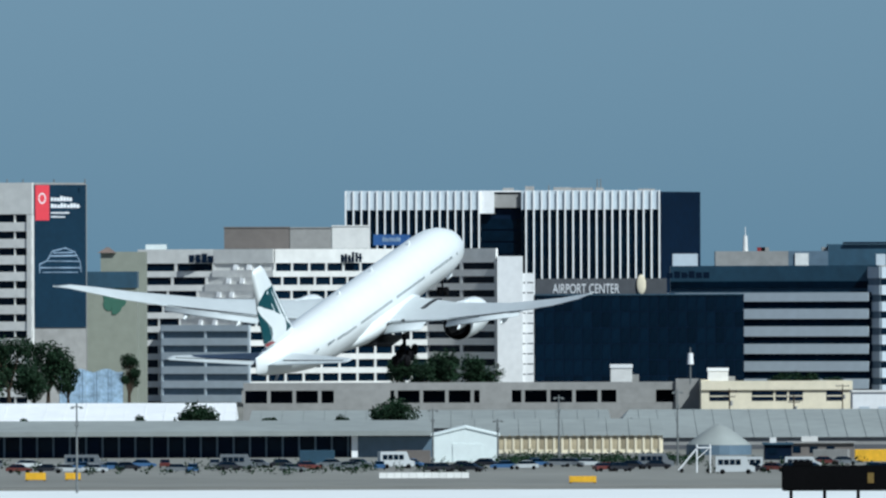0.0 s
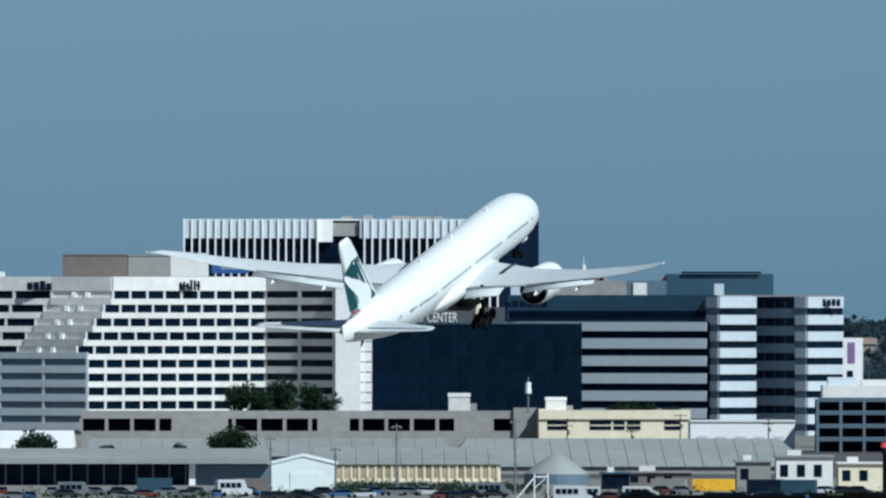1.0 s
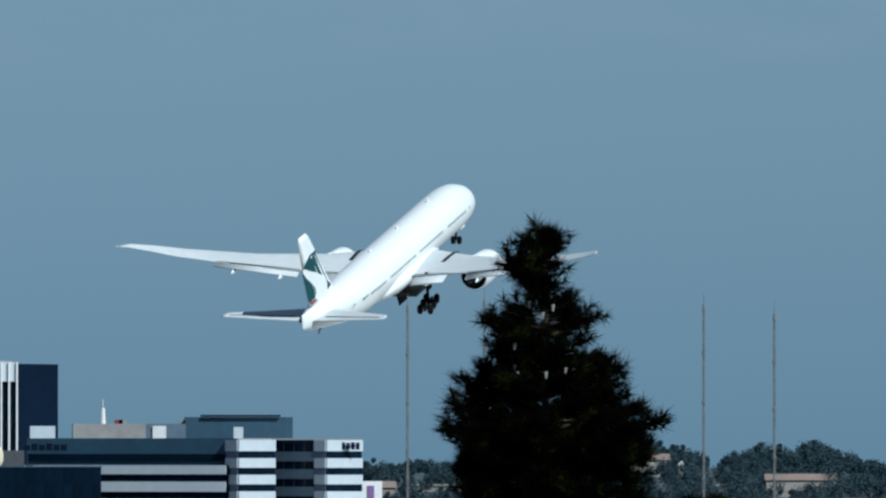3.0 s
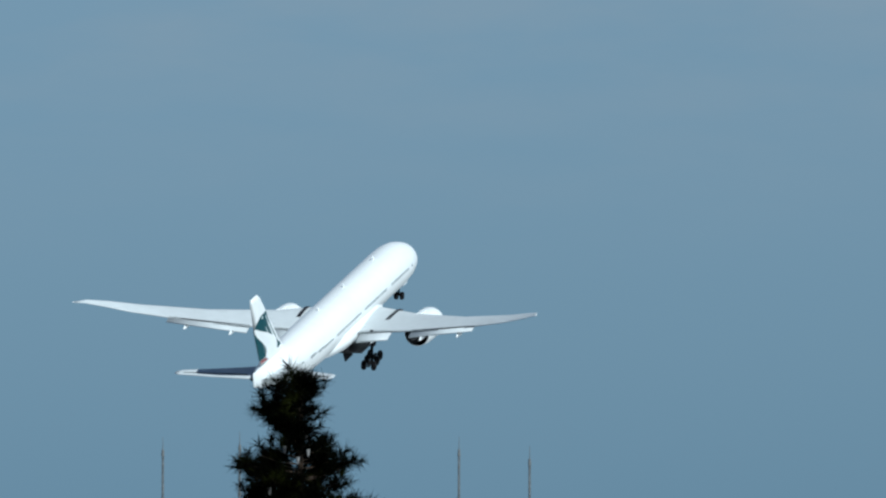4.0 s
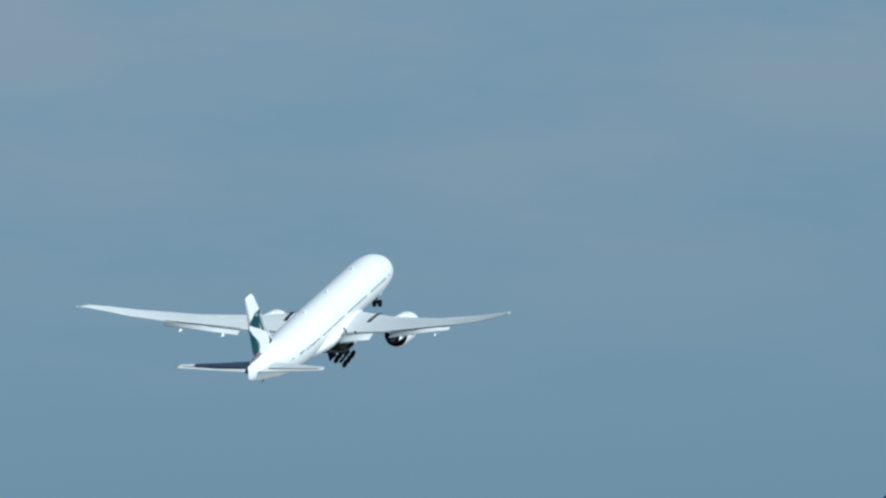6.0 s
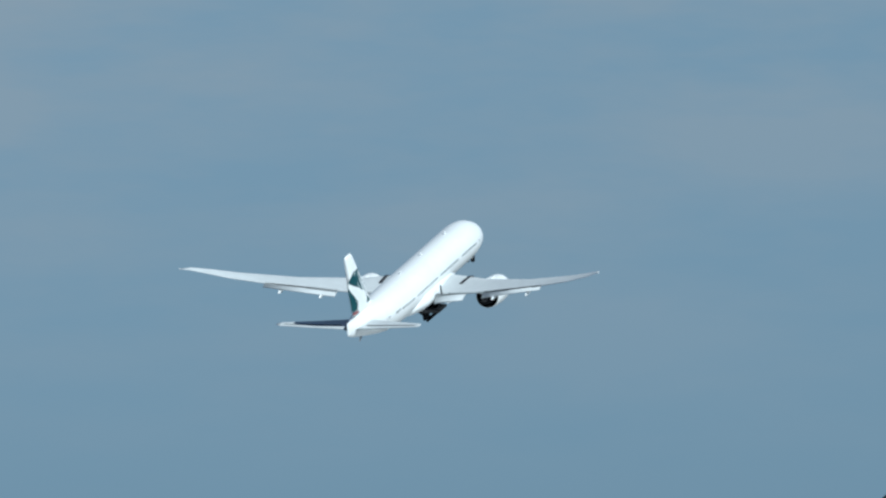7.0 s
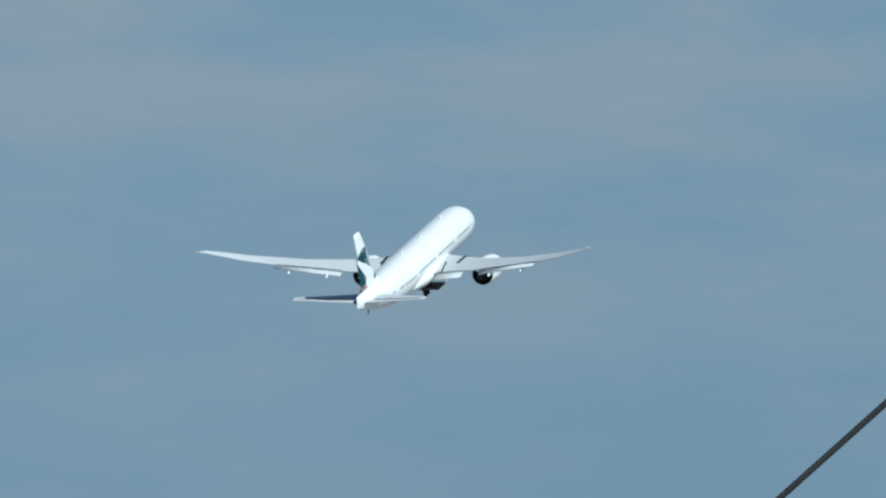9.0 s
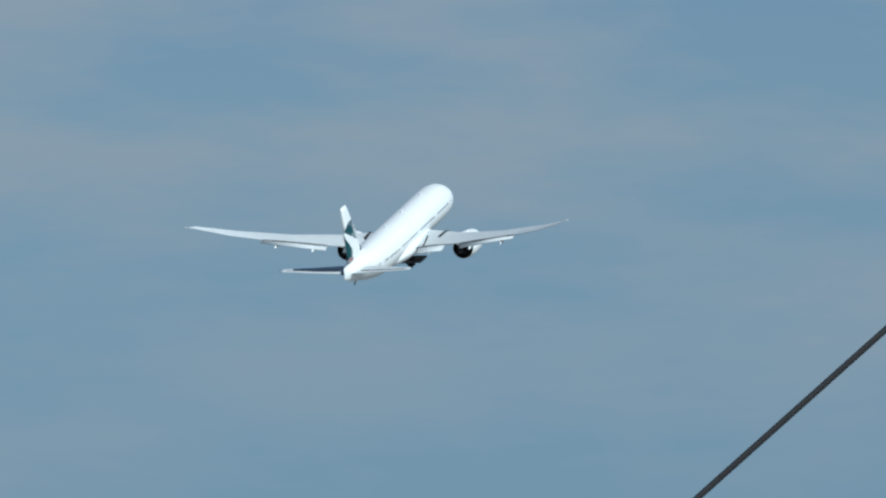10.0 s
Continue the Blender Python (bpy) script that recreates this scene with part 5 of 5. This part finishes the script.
def radar():
    """A long planar radar antenna of upright columns that turns on a pedestal."""
    d = 408
    g = ground_height(d)
    zb, zt = hi(536, d), hi(424, d)
    zp = zb - 1.35
    p = thing("radar_pedestal", (ea(2165, d), d, g), "weathered grey steel pedestal of the radar", "pedestal")
    part("column", rods(((0, 0, 0), (0, 0, zp - g - 0.9), 0.5, 0.42), n=16), M_mast, p)
    part("drive_housing", rods(((0, 0, zp - g - 0.9), (0, 0, zp - g), 0.7, 0.62), n=20), M_mast, p)
    for k in range(4):
        a = math.pi / 4 + math.pi / 2 * k
        part("stay", rods(((2.2 * math.cos(a), 2.2 * math.sin(a), 0), (0.4 * math.cos(a), 0.4 * math.sin(a), (zp - g) * 0.6), 0.1, 0.1), n=6), M_mast, p)
    t = thing("radar_antenna", (ea(2165, d), d, zp), "red turning radar antenna of upright columns", "radar antenna")
    w, b, h = px(266, d), zb - zp, zt - zp
    part("turntable", rods(((0, 0, 0.0), (0, 0, 0.2), 0.55, 0.5), n=20), M_redsteel, t)
    for z in (b, h):
        for y in (-0.07, 0.07):
            part("rail", rods(((-w, y, z), (w, y, z), 0.035, 0.035), n=6), M_redsteel, t)
    n = 38
    col = part("column", box_bm(-0.012, 0.012, -0.02, 0.02, b, h), mat("faded_pink_cover", (0.27, 0.17, 0.18), 0.6, 0, 0.5, 0.15), t, "faded pink antenna column")
    edge = part("column_edge", box_bm(-0.016, 0.016, -0.04, -0.022, b, h), M_redsteel, t)
    back = part("column_edge", box_bm(-0.016, 0.016, 0.022, 0.04, b, h), M_redsteel, t)
    for i in range(n):
        m = Matrix.Translation((-w + 2 * w * i / (n - 1), 0, 0))
        for o in (col, edge, back):
            if i == 0:
                o.matrix_basis = m
            else:
                twin(o, m)
    part("brace", rods(((w * 0.55, 0.3, b), (w * 0.85, 0.3, h), 0.03, 0.03), n=6), M_redsteel, t)
    part("brace", rods(((-w * 0.55, 0.3, b), (-w * 0.85, 0.3, h), 0.03, 0.03), n=6), M_redsteel, t)
    part("crossbeam", box_bm(-w * 0.9, w * 0.9, -0.12, 0.12, 0.2, 0.42), M_redsteel, t)
    for sx in (1,):
        x0, x1 = w * 0.74, w * 0.9
        bm = loft([[(sx * (x0 + 0.06), -0.16, 0.42), (sx * (x1 - 0.18), -0.16, 0.42), (sx * (x1 - 0.18), 0.16, 0.42), (sx * (x0 + 0.06), 0.16, 0.42)],
                   [(sx * x0, -0.2, b - 0.05), (sx * x1, -0.2, b - 0.05), (sx * x1, 0.2, b - 0.05), (sx * x0, 0.2, b - 0.05)]])
        lg = part("support", bm, M_orange, t, "bright orange support bracket")
        part("slot", box_bm(min(sx * (x0 + 0.22), sx * (x0 + 0.48)), max(sx * (x0 + 0.22), sx * (x0 + 0.48)), -0.215, 0.215, 0.42, b - 0.42), M_black, lg)
    return t


def cable():
    d = 50.0
    t = thing("overhead_cable", (0, 0, 0), "thick black overhead cable slanting to a pole", "cable")
    at = lambda u, v: Vector((ea(u, d), d, hi(v, d)))
    U0, V0, k = CABLE
    a = at(3000, V0 + (3000 - U0) * k)
    b = at(5600, V0 + (5600 - U0) * k)
    part("strand", rods((a, b, 0.0115, 0.0115), n=10), M_cable, t)
    for p in (a, b):
        g = ground_height(d)
        part("pole", rods(((p.x, p.y, g), (p.x, p.y, p.z + 0.3), 0.09, 0.07), n=10), M_bark, t)


def near_sign():
    d = 1800
    o = ea(1382, d)
    t = thing("airfield_sign", (o, d, 0), "long black airfield sign board on posts", "sign")
    w = px(330, d)
    z0, z1 = hi(871, d), hi(826, d)
    bm = box_bm(0, w, 0, 0.5, z0, z1)
    bmesh.ops.bevel(bm, geom=bm.edges[:], offset=0.12, segments=2, affect="EDGES")
    part("board", bm, M_black, t)
    for i in range(6):
        part("post", box_bm(w * (0.05 + 0.18 * i) - 0.2, w * (0.05 + 0.18 * i) + 0.2, 0.1, 0.4, 0, z0), M_black, t)
    part("cap", box_bm(px(20, d), px(55, d), 0.05, 0.45, z1 - 0.03, z1 + 0.6), M_black, t)
    part("yellow_mark", box_bm(px(152, d), px(163, d), -0.05, -0.01, z0 + 0.9, z1 - 0.9), mat("faded_yellow_mark", (0.16, 0.1, 0.02), 0.8, 0, 2, 0.3), t)
    # dark blast screen further along
    d = 1900
    t = thing("blast_screen", (ea(1720, d), d, 0), "dark steel blast screen on the airfield", "screen")
    w = px(420, d)
    zt = hi(822, d)
    for i in range(14):
        part("panel", box_bm(w * i / 14, w * (i + 1) / 14 - 0.08, 0, 0.3, 0.3, zt - 0.3 * (i % 3 == 1)), M_black, t)
    for i in range(15):
        part("post", box_bm(w * i / 14 - 0.12, w * i / 14 + 0.08, 0.3, 0.7, 0, zt + 0.2), M_black, t)
    d = 2000
    t = thing("beacon_mast", (ea(1850, d), d, 0), "small mast with a red beacon", "mast")
    part("pole", rods(((0, 0, 0), (0, 0, hi(742, d)), 0.2, 0.15)), M_black, t)
    part("beacon", rods(((0, 0, hi(742, d)), (0, 0, hi(733, d)), 0.42, 0.36), n=12), M_bannerred, t, "red beacon")


masts()
RADAR = radar()
near_sign()


# ---- vehicles and apron clutter ----
def car_master(paint, word):
    t = thing("parked_car", (0, 0, -50), word + " car parked on the apron", "car", "parked cars")
    prof = [(-2.2, 0.35), (2.2, 0.35), (2.25, 0.75), (1.35, 0.92), (-1.9, 0.98), (-2.25, 0.85)]
    part("body", loft([[(x, -0.88, z) for x, z in prof], [(x, 0.88, z) for x, z in prof]]), paint, t)
    cab = [(1.3, 0.92), (0.55, 1.45), (-1.2, 1.48), (-1.95, 0.97)]
    part("cabin", loft([[(x, -0.78, z) for x, z in cab], [(x, 0.78, z) for x, z in cab]]), M_glass, t)
    part("roof", box_bm(-1.15, 0.5, -0.72, 0.72, 1.46, 1.52), paint, t)
    for x in (-1.4, 1.4):
        for y in (-0.8, 0.8):
            part("wheel", rods(((x, y - 0.11, 0.33), (x, y + 0.11, 0.33), 0.33, 0.33), n=12), M_tyre, t)
    return t


def van(at, turn, paint, label, ln=6.0, h=2.6):
    t = thing("van", at, label, "van", "apron vans", "", turn)
    prof = [(-ln / 2, 0.4), (ln / 2, 0.4), (ln / 2, 1.2), (ln / 2 - 0.9, 1.5), (ln / 2 - 1.4, h), (-ln / 2, h)]
    part("body", loft([[(x, -1, z) for x, z in prof], [(x, 1, z) for x, z in prof]]), paint, t)
    for y in (-1.02, 1.02):
        n = int((ln - 2) / 0.9)
        for i in range(n):
            part("window", box_bm(-ln / 2 + 0.4 + 0.95 * i, -ln / 2 + 1.2 + 0.95 * i, y - 0.02, y + 0.02, h * 0.52, h * 0.82), M_glass, t)
    for x in (-ln / 2 + 1.1, ln / 2 - 1.1):
        for y in (-0.9, 0.9):
            part("wheel", rods(((x, y - 0.15, 0.4), (x, y + 0.15, 0.4), 0.4, 0.4), n=12), M_tyre, t)


def container(at, size, m, label, turn=0):
    t = thing("freight_container", at, label, "container", "freight containers", "", turn)
    l, w, h = size
    part("box", box_bm(-l / 2, l / 2, -w / 2, w / 2, 0.15, h), m, t)
    n = int(l / 0.5)
    bm = bmesh.new()
    for i in range(n):
        x = -l / 2 + 0.15 + i * 0.5
        bx(bm, x, x + 0.22, -w / 2 - 0.06, -w / 2, 0.25, h - 0.1)
    part("ribs", bm, m, t)
    for x in (-l / 2 + 0.2, l / 2 - 0.2):
        part("foot", box_bm(x - 0.2, x + 0.2, -w / 2 + 0.1, w / 2 - 0.1, 0, 0.15), M_black, t)


def apron_things():
    rnd = random.Random(77)
    masters = [car_master(p, w) for p, w in zip(CAR_PAINTS, CAR_WORDS)]
    spots = []
    for i in range(44):
        u = -90 + i * 29 + rnd.uniform(-7, 7)
        if 690 < u < 800 and rnd.random() < 0.3:
            continue
        spots.append((u, rnd.choice((2480, 2510, 2545))))
    for i in range(16):
        spots.append((1330 + i * 34 + rnd.uniform(-8, 8), rnd.choice((2470, 2560))))
    used = [0] * 5
    for u, d in spots:
        k = rnd.choice((0, 1, 1, 2, 2, 3, 4))
        m = pose(ea(u, d), d, 0.0, 0, 0, rnd.choice((0, 0, 180, 90, 25, -20)))
        if used[k] == 0:
            masters[k].matrix_basis = m
        else:
            copy_thing(masters[k], m)
        used[k] += 1
    for k in range(5):
        if not used[k]:
            masters[k].matrix_basis = pose(ea(300 + 40 * k, 2500), 2535, 0)
    W, S, Y = CAR_PAINTS[0], CAR_PAINTS[1], M_yellow
    van((ea(1300, 2440), 2440, 0), 0, W, "white shuttle bus parked on the apron", 6.4, 2.9)
    van((ea(1318, 2480), 2475, 0), 180, W, "white van parked on the apron", 5.5, 2.4)
    for u, d, p, l in ((150, 2525, S, 7), (420, 2520, S, 6), (700, 2530, W, 6), (1160, 2520, S, 6), (1420, 2490, W, 6)):
        van((ea(u, d), d, 0), rnd.choice((0, 180, 15)), p, ("white" if p is W else "silver-grey") + " service van on the apron", l, rnd.uniform(2.2, 3.0))
    container((ea(62, 2380), 2380, 0), (3.2, 2.0, 1.3), Y, "small yellow equipment box on the apron")
    container((ea(128, 2385), 2385, 0), (2.4, 2.0, 1.2), Y, "small yellow equipment box on the apron")
    container((ea(1030, 2330), 2330, 0), (4.2, 2.0, 1.1), Y, "low yellow equipment box on the apron")
    container((ea(1549, 2600), 2600, 0), (7.4, 2.6, hi(798, 2600)), M_yellow, "tall bright yellow freight container")
    for i, u in enumerate((560, 730, 1470, 1640, 1700, 1905, 1990, 2060)):
        d = 2580 - 6 * i
        container((ea(u, d), d, 0), (6, 2.5, 2.6), (M_tealpanel, M_brown, M_concgrey, M_navy)[i % 4], ("slate blue", "brown", "grey", "navy")[i % 4] + " freight container on the apron", rnd.choice((0, 8, -10)))
    # white scaffold gantry
    t = thing("boarding_stairs", (ea(1232, 2460), 2460, 0), "white mobile boarding stairs", "stairs")
    segs = []
    for x in (0, 2.2):
        for y in (0, 1.5):
            segs.append(((x, y, 0), (x, y, 4.6), 0.12, 0.12))
    segs += [((-3, 0, 0.4), (0, 0, 4.0), 0.12, 0.12), ((-3, 1.5, 0.4), (0, 1.5, 4.0), 0.12, 0.12), ((0, 0, 2.2), (2.2, 0, 4.2), 0.08, 0.08)]
    part("frame", rods(*segs, n=6), M_fin, t)
    part("platform", box_bm(0, 2.4, -0.2, 1.7, 4.0, 4.2), M_fin, t)
    for i in range(10):
        part("step", box_bm(-3 + 0.3 * i, -2.7 + 0.3 * i, 0, 1.5, 0.4 + 0.36 * i, 0.46 + 0.36 * i), M_fin, t)
    for x in (-2.5, 1.8):
        part("wheel", rods(((x, -0.2, 0.35), (x, 0.1, 0.35), 0.35, 0.35), n=10), M_tyre, t)
    # low pale wall along the apron and hedge of scrub
    t = thing("low_wall", (ea(670, 2400), 2400, 0), "low pale concrete barrier wall", "wall")
    for i in range(12):
        part("segment", loft([[(1.2 * i, -0.3, 0), (1.2 * i, 0.3, 0), (1.2 * i, 0.12, 0.9), (1.2 * i, -0.12, 0.9)], [(1.2 * i + 1.15, -0.3, 0), (1.2 * i + 1.15, 0.3, 0), (1.2 * i + 1.15, 0.12, 0.9), (1.2 * i + 1.15, -0.12, 0.9)]]), M_conc, t)
    vs, fs = [], []
    for i in range(520):
        u = rnd.uniform(880, 1240) if i % 2 else rnd.uniform(-100, 1900)
        d = rnd.uniform(2560, 2660) if 880 < u < 1240 else rnd.uniform(2440, 2560)
        leafy(vs, fs, rnd, Vector((ea(u, d), d, rnd.uniform(0.2, 0.9))), rnd.uniform(0.6, 1.2), 16, 0.3)
    ob = raw_part("scrub", vs, fs, M_leaf, None)
    tagged(ob, "low dark scrub along the fence", "scrub", "", "stuff")


apron_things()


# ---- distance: hill, woods and houses ----
def hill_height(x, y):
    k = min(1.0, max(0.0, (y - 4250) / 620))
    k = k * k * (3 - 2 * k)
    u = 784 + 26500 * math.atan2(x, y)
    top = 25.5 + 1.5 * math.sin(u * 0.006) + 1.2 * math.sin(u * 0.017 + 1) + 2.0 * max(0, min(1, (u - 1500) / 400)) - 10 * max(0, min(1, (1200 - u) / 500))
    return -0.5 + k * top


def distance():
    bm = bmesh.new()
    xs = [-1300 + 28 * i for i in range(112)]
    ys = [4240, 4330, 4420, 4510, 4600, 4690, 4780, 4870, 4960, 5200, 5600]
    rows = [[bm.verts.new((x, y, hill_height(x, y) + 1.2 * noise.noise((x * 0.01, y * 0.01, 0)) * min(1, (y - 4240) / 200))) for x in xs] for y in ys]
    for a, b in zip(rows, rows[1:]):
        for i in range(len(a) - 1):
            bm.faces.new((a[i], a[i + 1], b[i + 1], b[i]))
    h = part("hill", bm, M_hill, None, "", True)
    tagged(h, "far low hill of dry scrub and trees", "hill", "", "structure")
    rnd = random.Random(9)
    vs, fs = [], []
    for i in range(1150):
        u = rnd.uniform(1650, 3300) if i < 1340 else rnd.uniform(-300, 1650)
        d = rnd.uniform(4300, 4880) if i % 3 else rnd.uniform(4780, 4900)
        x = ea(u, d)
        z = hill_height(x, d)
        grow = 0.55 + 0.9 * max(0.0, 0.5 + noise.noise((u * 0.011, d * 0.004, 3.0)))
        if grow < 0.75 and rnd.random() < 0.6:
            continue
        tall = rnd.random() < 0.2
        hh = rnd.uniform(3.4, 6.4) * (1.35 if tall else 1) * grow * (1.2 if 2330 < u < 2480 or u > 2540 else 1)
        ww = hh * (0.22 if tall else 0.5)
        for k in range(4):
            c = Vector((x + rnd.gauss(0, ww * 0.4), d + rnd.gauss(0, ww * 0.4), z + hh * (0.25 + 0.2 * k)))
            leafy(vs, fs, rnd, c, ww * (1.0 - 0.18 * k if tall else 0.8), 150, 0.42)
    tagged(raw_part("far_woods", vs, fs, M_hazeleaf, None), "dark distant trees on the far hill", "woods", "", "stuff")
    for i in range(15):
        u = 1800 + i * 95 + rnd.uniform(-14, 14)
        d = rnd.choice((4380, 4470, 4560, 4650, 4740))
        x = ea(u, d)
        w, dp, h = rnd.uniform(9, 22), 8, rnd.uniform(3.0, 5.5)
        t = thing("hill_house", (x, d, hill_height(x, d) - 0.6), rnd.choice(("pale rendered house on the far hill", "low tan house on the far hill")), "house", "houses on the hill")
        part("wall", box_bm(-w / 2, w / 2, 0, dp, 0, h), M_housewall, t)
        e = 0.5
        bm = bmesh.new()
        q = [bm.verts.new(p) for p in ((-w / 2 - e, -e, h), (w / 2 + e, -e, h), (w / 2 + e, dp + e, h), (-w / 2 - e, dp + e, h), (-w / 2 - e, dp / 2, h + 2), (w / 2 + e, dp / 2, h + 2))]
        for f in ((0, 1, 5, 4), (2, 3, 4, 5), (1, 2, 5), (3, 0, 4), (3, 2, 1, 0)):
            bm.faces.new([q[k] for k in f])
        part("roof", bm, M_houseroof, t)
        for k in range(int(w / 3)):
            part("window", box_bm(-w / 2 + 0.8 + 3 * k, -w / 2 + 2.0 + 3 * k, -0.1, -0.01, 1.0, 2.2), M_glass, t)


distance()


def hill_landmarks():
    d = 4720
    for u, v, w in ((2342, 512, 2.0),):
        x = ea(u, d)
        z = hill_height(x, d) - 0.5
        t = thing("bell_tower", (x, d, z), "small white tower on the far hill", "tower")
        h = hi(v, d) - z
        part("shaft", box_bm(-w / 2, w / 2, 0, w, 0, h * 0.8), M_beige, t)
        part("cap", loft([[(-w / 2 - 0.2, -0.2, h * 0.8), (w / 2 + 0.2, -0.2, h * 0.8), (w / 2 + 0.2, w + 0.2, h * 0.8), (-w / 2 - 0.2, w + 0.2, h * 0.8)],
                          [(-0.2, w / 2 - 0.2, h), (0.2, w / 2 - 0.2, h), (0.2, w / 2 + 0.2, h), (-0.2, w / 2 + 0.2, h)]]), M_fin, t)
        # dark panel instead of a shaded hole
        part("opening", box_bm(-0.4, 0.4, -0.1, 0.02, h * 0.55, h * 0.72), M_navy, t)
    for u0, u1, v in ((2340, 2458, 556), (1860, 1990, 556), (2620, 2760, 580)):
        d = 4700
        x = ea(u0, d)
        zb = min(hill_height(x, d), hi(v + 14, d)) - 0.6
        t = thing("long_low_building", (x, d, zb), "long pale flat-roofed building below the hill", "building")
        w = px(u1 - u0, d)
        part("wall", box_bm(0, w, 0, 10, 0, hi(v, d) - zb), M_concgrey, t)
        part("roof", box_bm(-0.3, w + 0.3, -0.4, 10.4, hi(v, d) - zb, hi(v - 3, d) - zb), M_beige, t)
        for i in range(int(w / 9)):
            part("window", box_bm(2.8 + 9 * i, 4.4 + 9 * i, -0.1, -0.01, hi(v, d) - zb - 2.2, hi(v, d) - zb - 1.0), M_glass, t)


hill_landmarks()
CABLE = (4424, -607, -0.908)
cable()


# ---- movement ----
FLIGHT_ROWS = [  # seconds, x, y, z, pitch, bank, heading
    (0.0, -9.83, 1728.71, 28.05, 12.81, 0.94, -18.13),
    (0.5, 4.55, 1764.79, 31.50, 13.64, 1.73, -18.37),
    (1.0, 18.90, 1800.95, 35.47, 13.90, 1.28, -18.61),
    (1.5, 33.21, 1837.18, 39.92, 14.35, 1.15, -18.83),
    (2.0, 47.51, 1873.47, 44.86, 14.49, 0.98, -19.03),
    (2.5, 61.81, 1909.84, 50.23, 14.91, 1.15, -19.22),
    (3.0, 76.11, 1946.28, 56.04, 15.45, 1.01, -19.40),
    (3.5, 90.43, 1982.80, 62.25, 16.06, 1.33, -19.55),
    (4.0, 104.78, 2019.40, 68.86, 16.48, 1.77, -19.69),
    (4.5, 119.18, 2056.08, 75.83, 16.59, 1.81, -19.82),
    (5.0, 133.62, 2092.86, 83.15, 15.96, 1.66, -19.92),
    (5.5, 148.14, 2129.73, 90.79, 15.85, 1.67, -20.02),
    (6.0, 162.73, 2166.68, 98.75, 15.83, 1.40, -20.10),
    (6.5, 177.42, 2203.74, 106.99, 15.35, 1.22, -20.16),
    (7.0, 192.21, 2240.89, 115.49, 15.48, 1.09, -20.21),
    (7.5, 207.12, 2278.14, 124.23, 15.50, 1.21, -20.25),
    (8.0, 222.16, 2315.50, 133.21, 15.61, 1.02, -20.26),
    (8.5, 237.33, 2352.96, 142.38, 15.49, 0.17, -20.26),
    (9.0, 252.66, 2390.53, 151.75, 15.44, 0.16, -20.24),
    (9.5, 268.16, 2428.21, 161.26, 15.42, -0.12, -20.21),
    (10.0, 283.82, 2466.02, 170.92, 15.28, -0.33, -20.17),
]


def motions():
    walk(AIRCRAFT, [(t, pose(x, y, z, rx, ry, rz)) for t, x, y, z, rx, ry, rz in FLIGHT_ROWS])
    for sx in (-1, 1):
        walk(GEAR[sx], [(t, pose(sx * 5.4, 0, -1.9, 0, sx * a, 0)) for t, a in ((0, 0), (3.4, 0), (4.4, 5), (5.2, 11), (6.3, 34), (7.0, 50), (7.6, 68), (8.2, 86), (10, 86))])
        walk(GEAR[sx, "door"], [(t, pose(sx * 1.7, 0, -3.75, 0, -sx * a, 0)) for t, a in ((0, 82), (1.0, 82), (2.2, 12), (8.5, 12), (10, 40))])
    d = 408
    walk(RADAR, [(0.5 * i, pose(ea(2165, d), d, hi(536, d) - 1.35, 0, 0, 75.0 * (0.5 * i - 1.75))) for i in range(21)])
    walk(GEAR["nose"], [(t, pose(0, 31, -2.4, a, 0, 0)) for t, a in ((0, 0), (5.2, 0), (6.3, 22), (7.0, 55), (7.6, 80), (8.3, 100), (10, 100))])


motions()
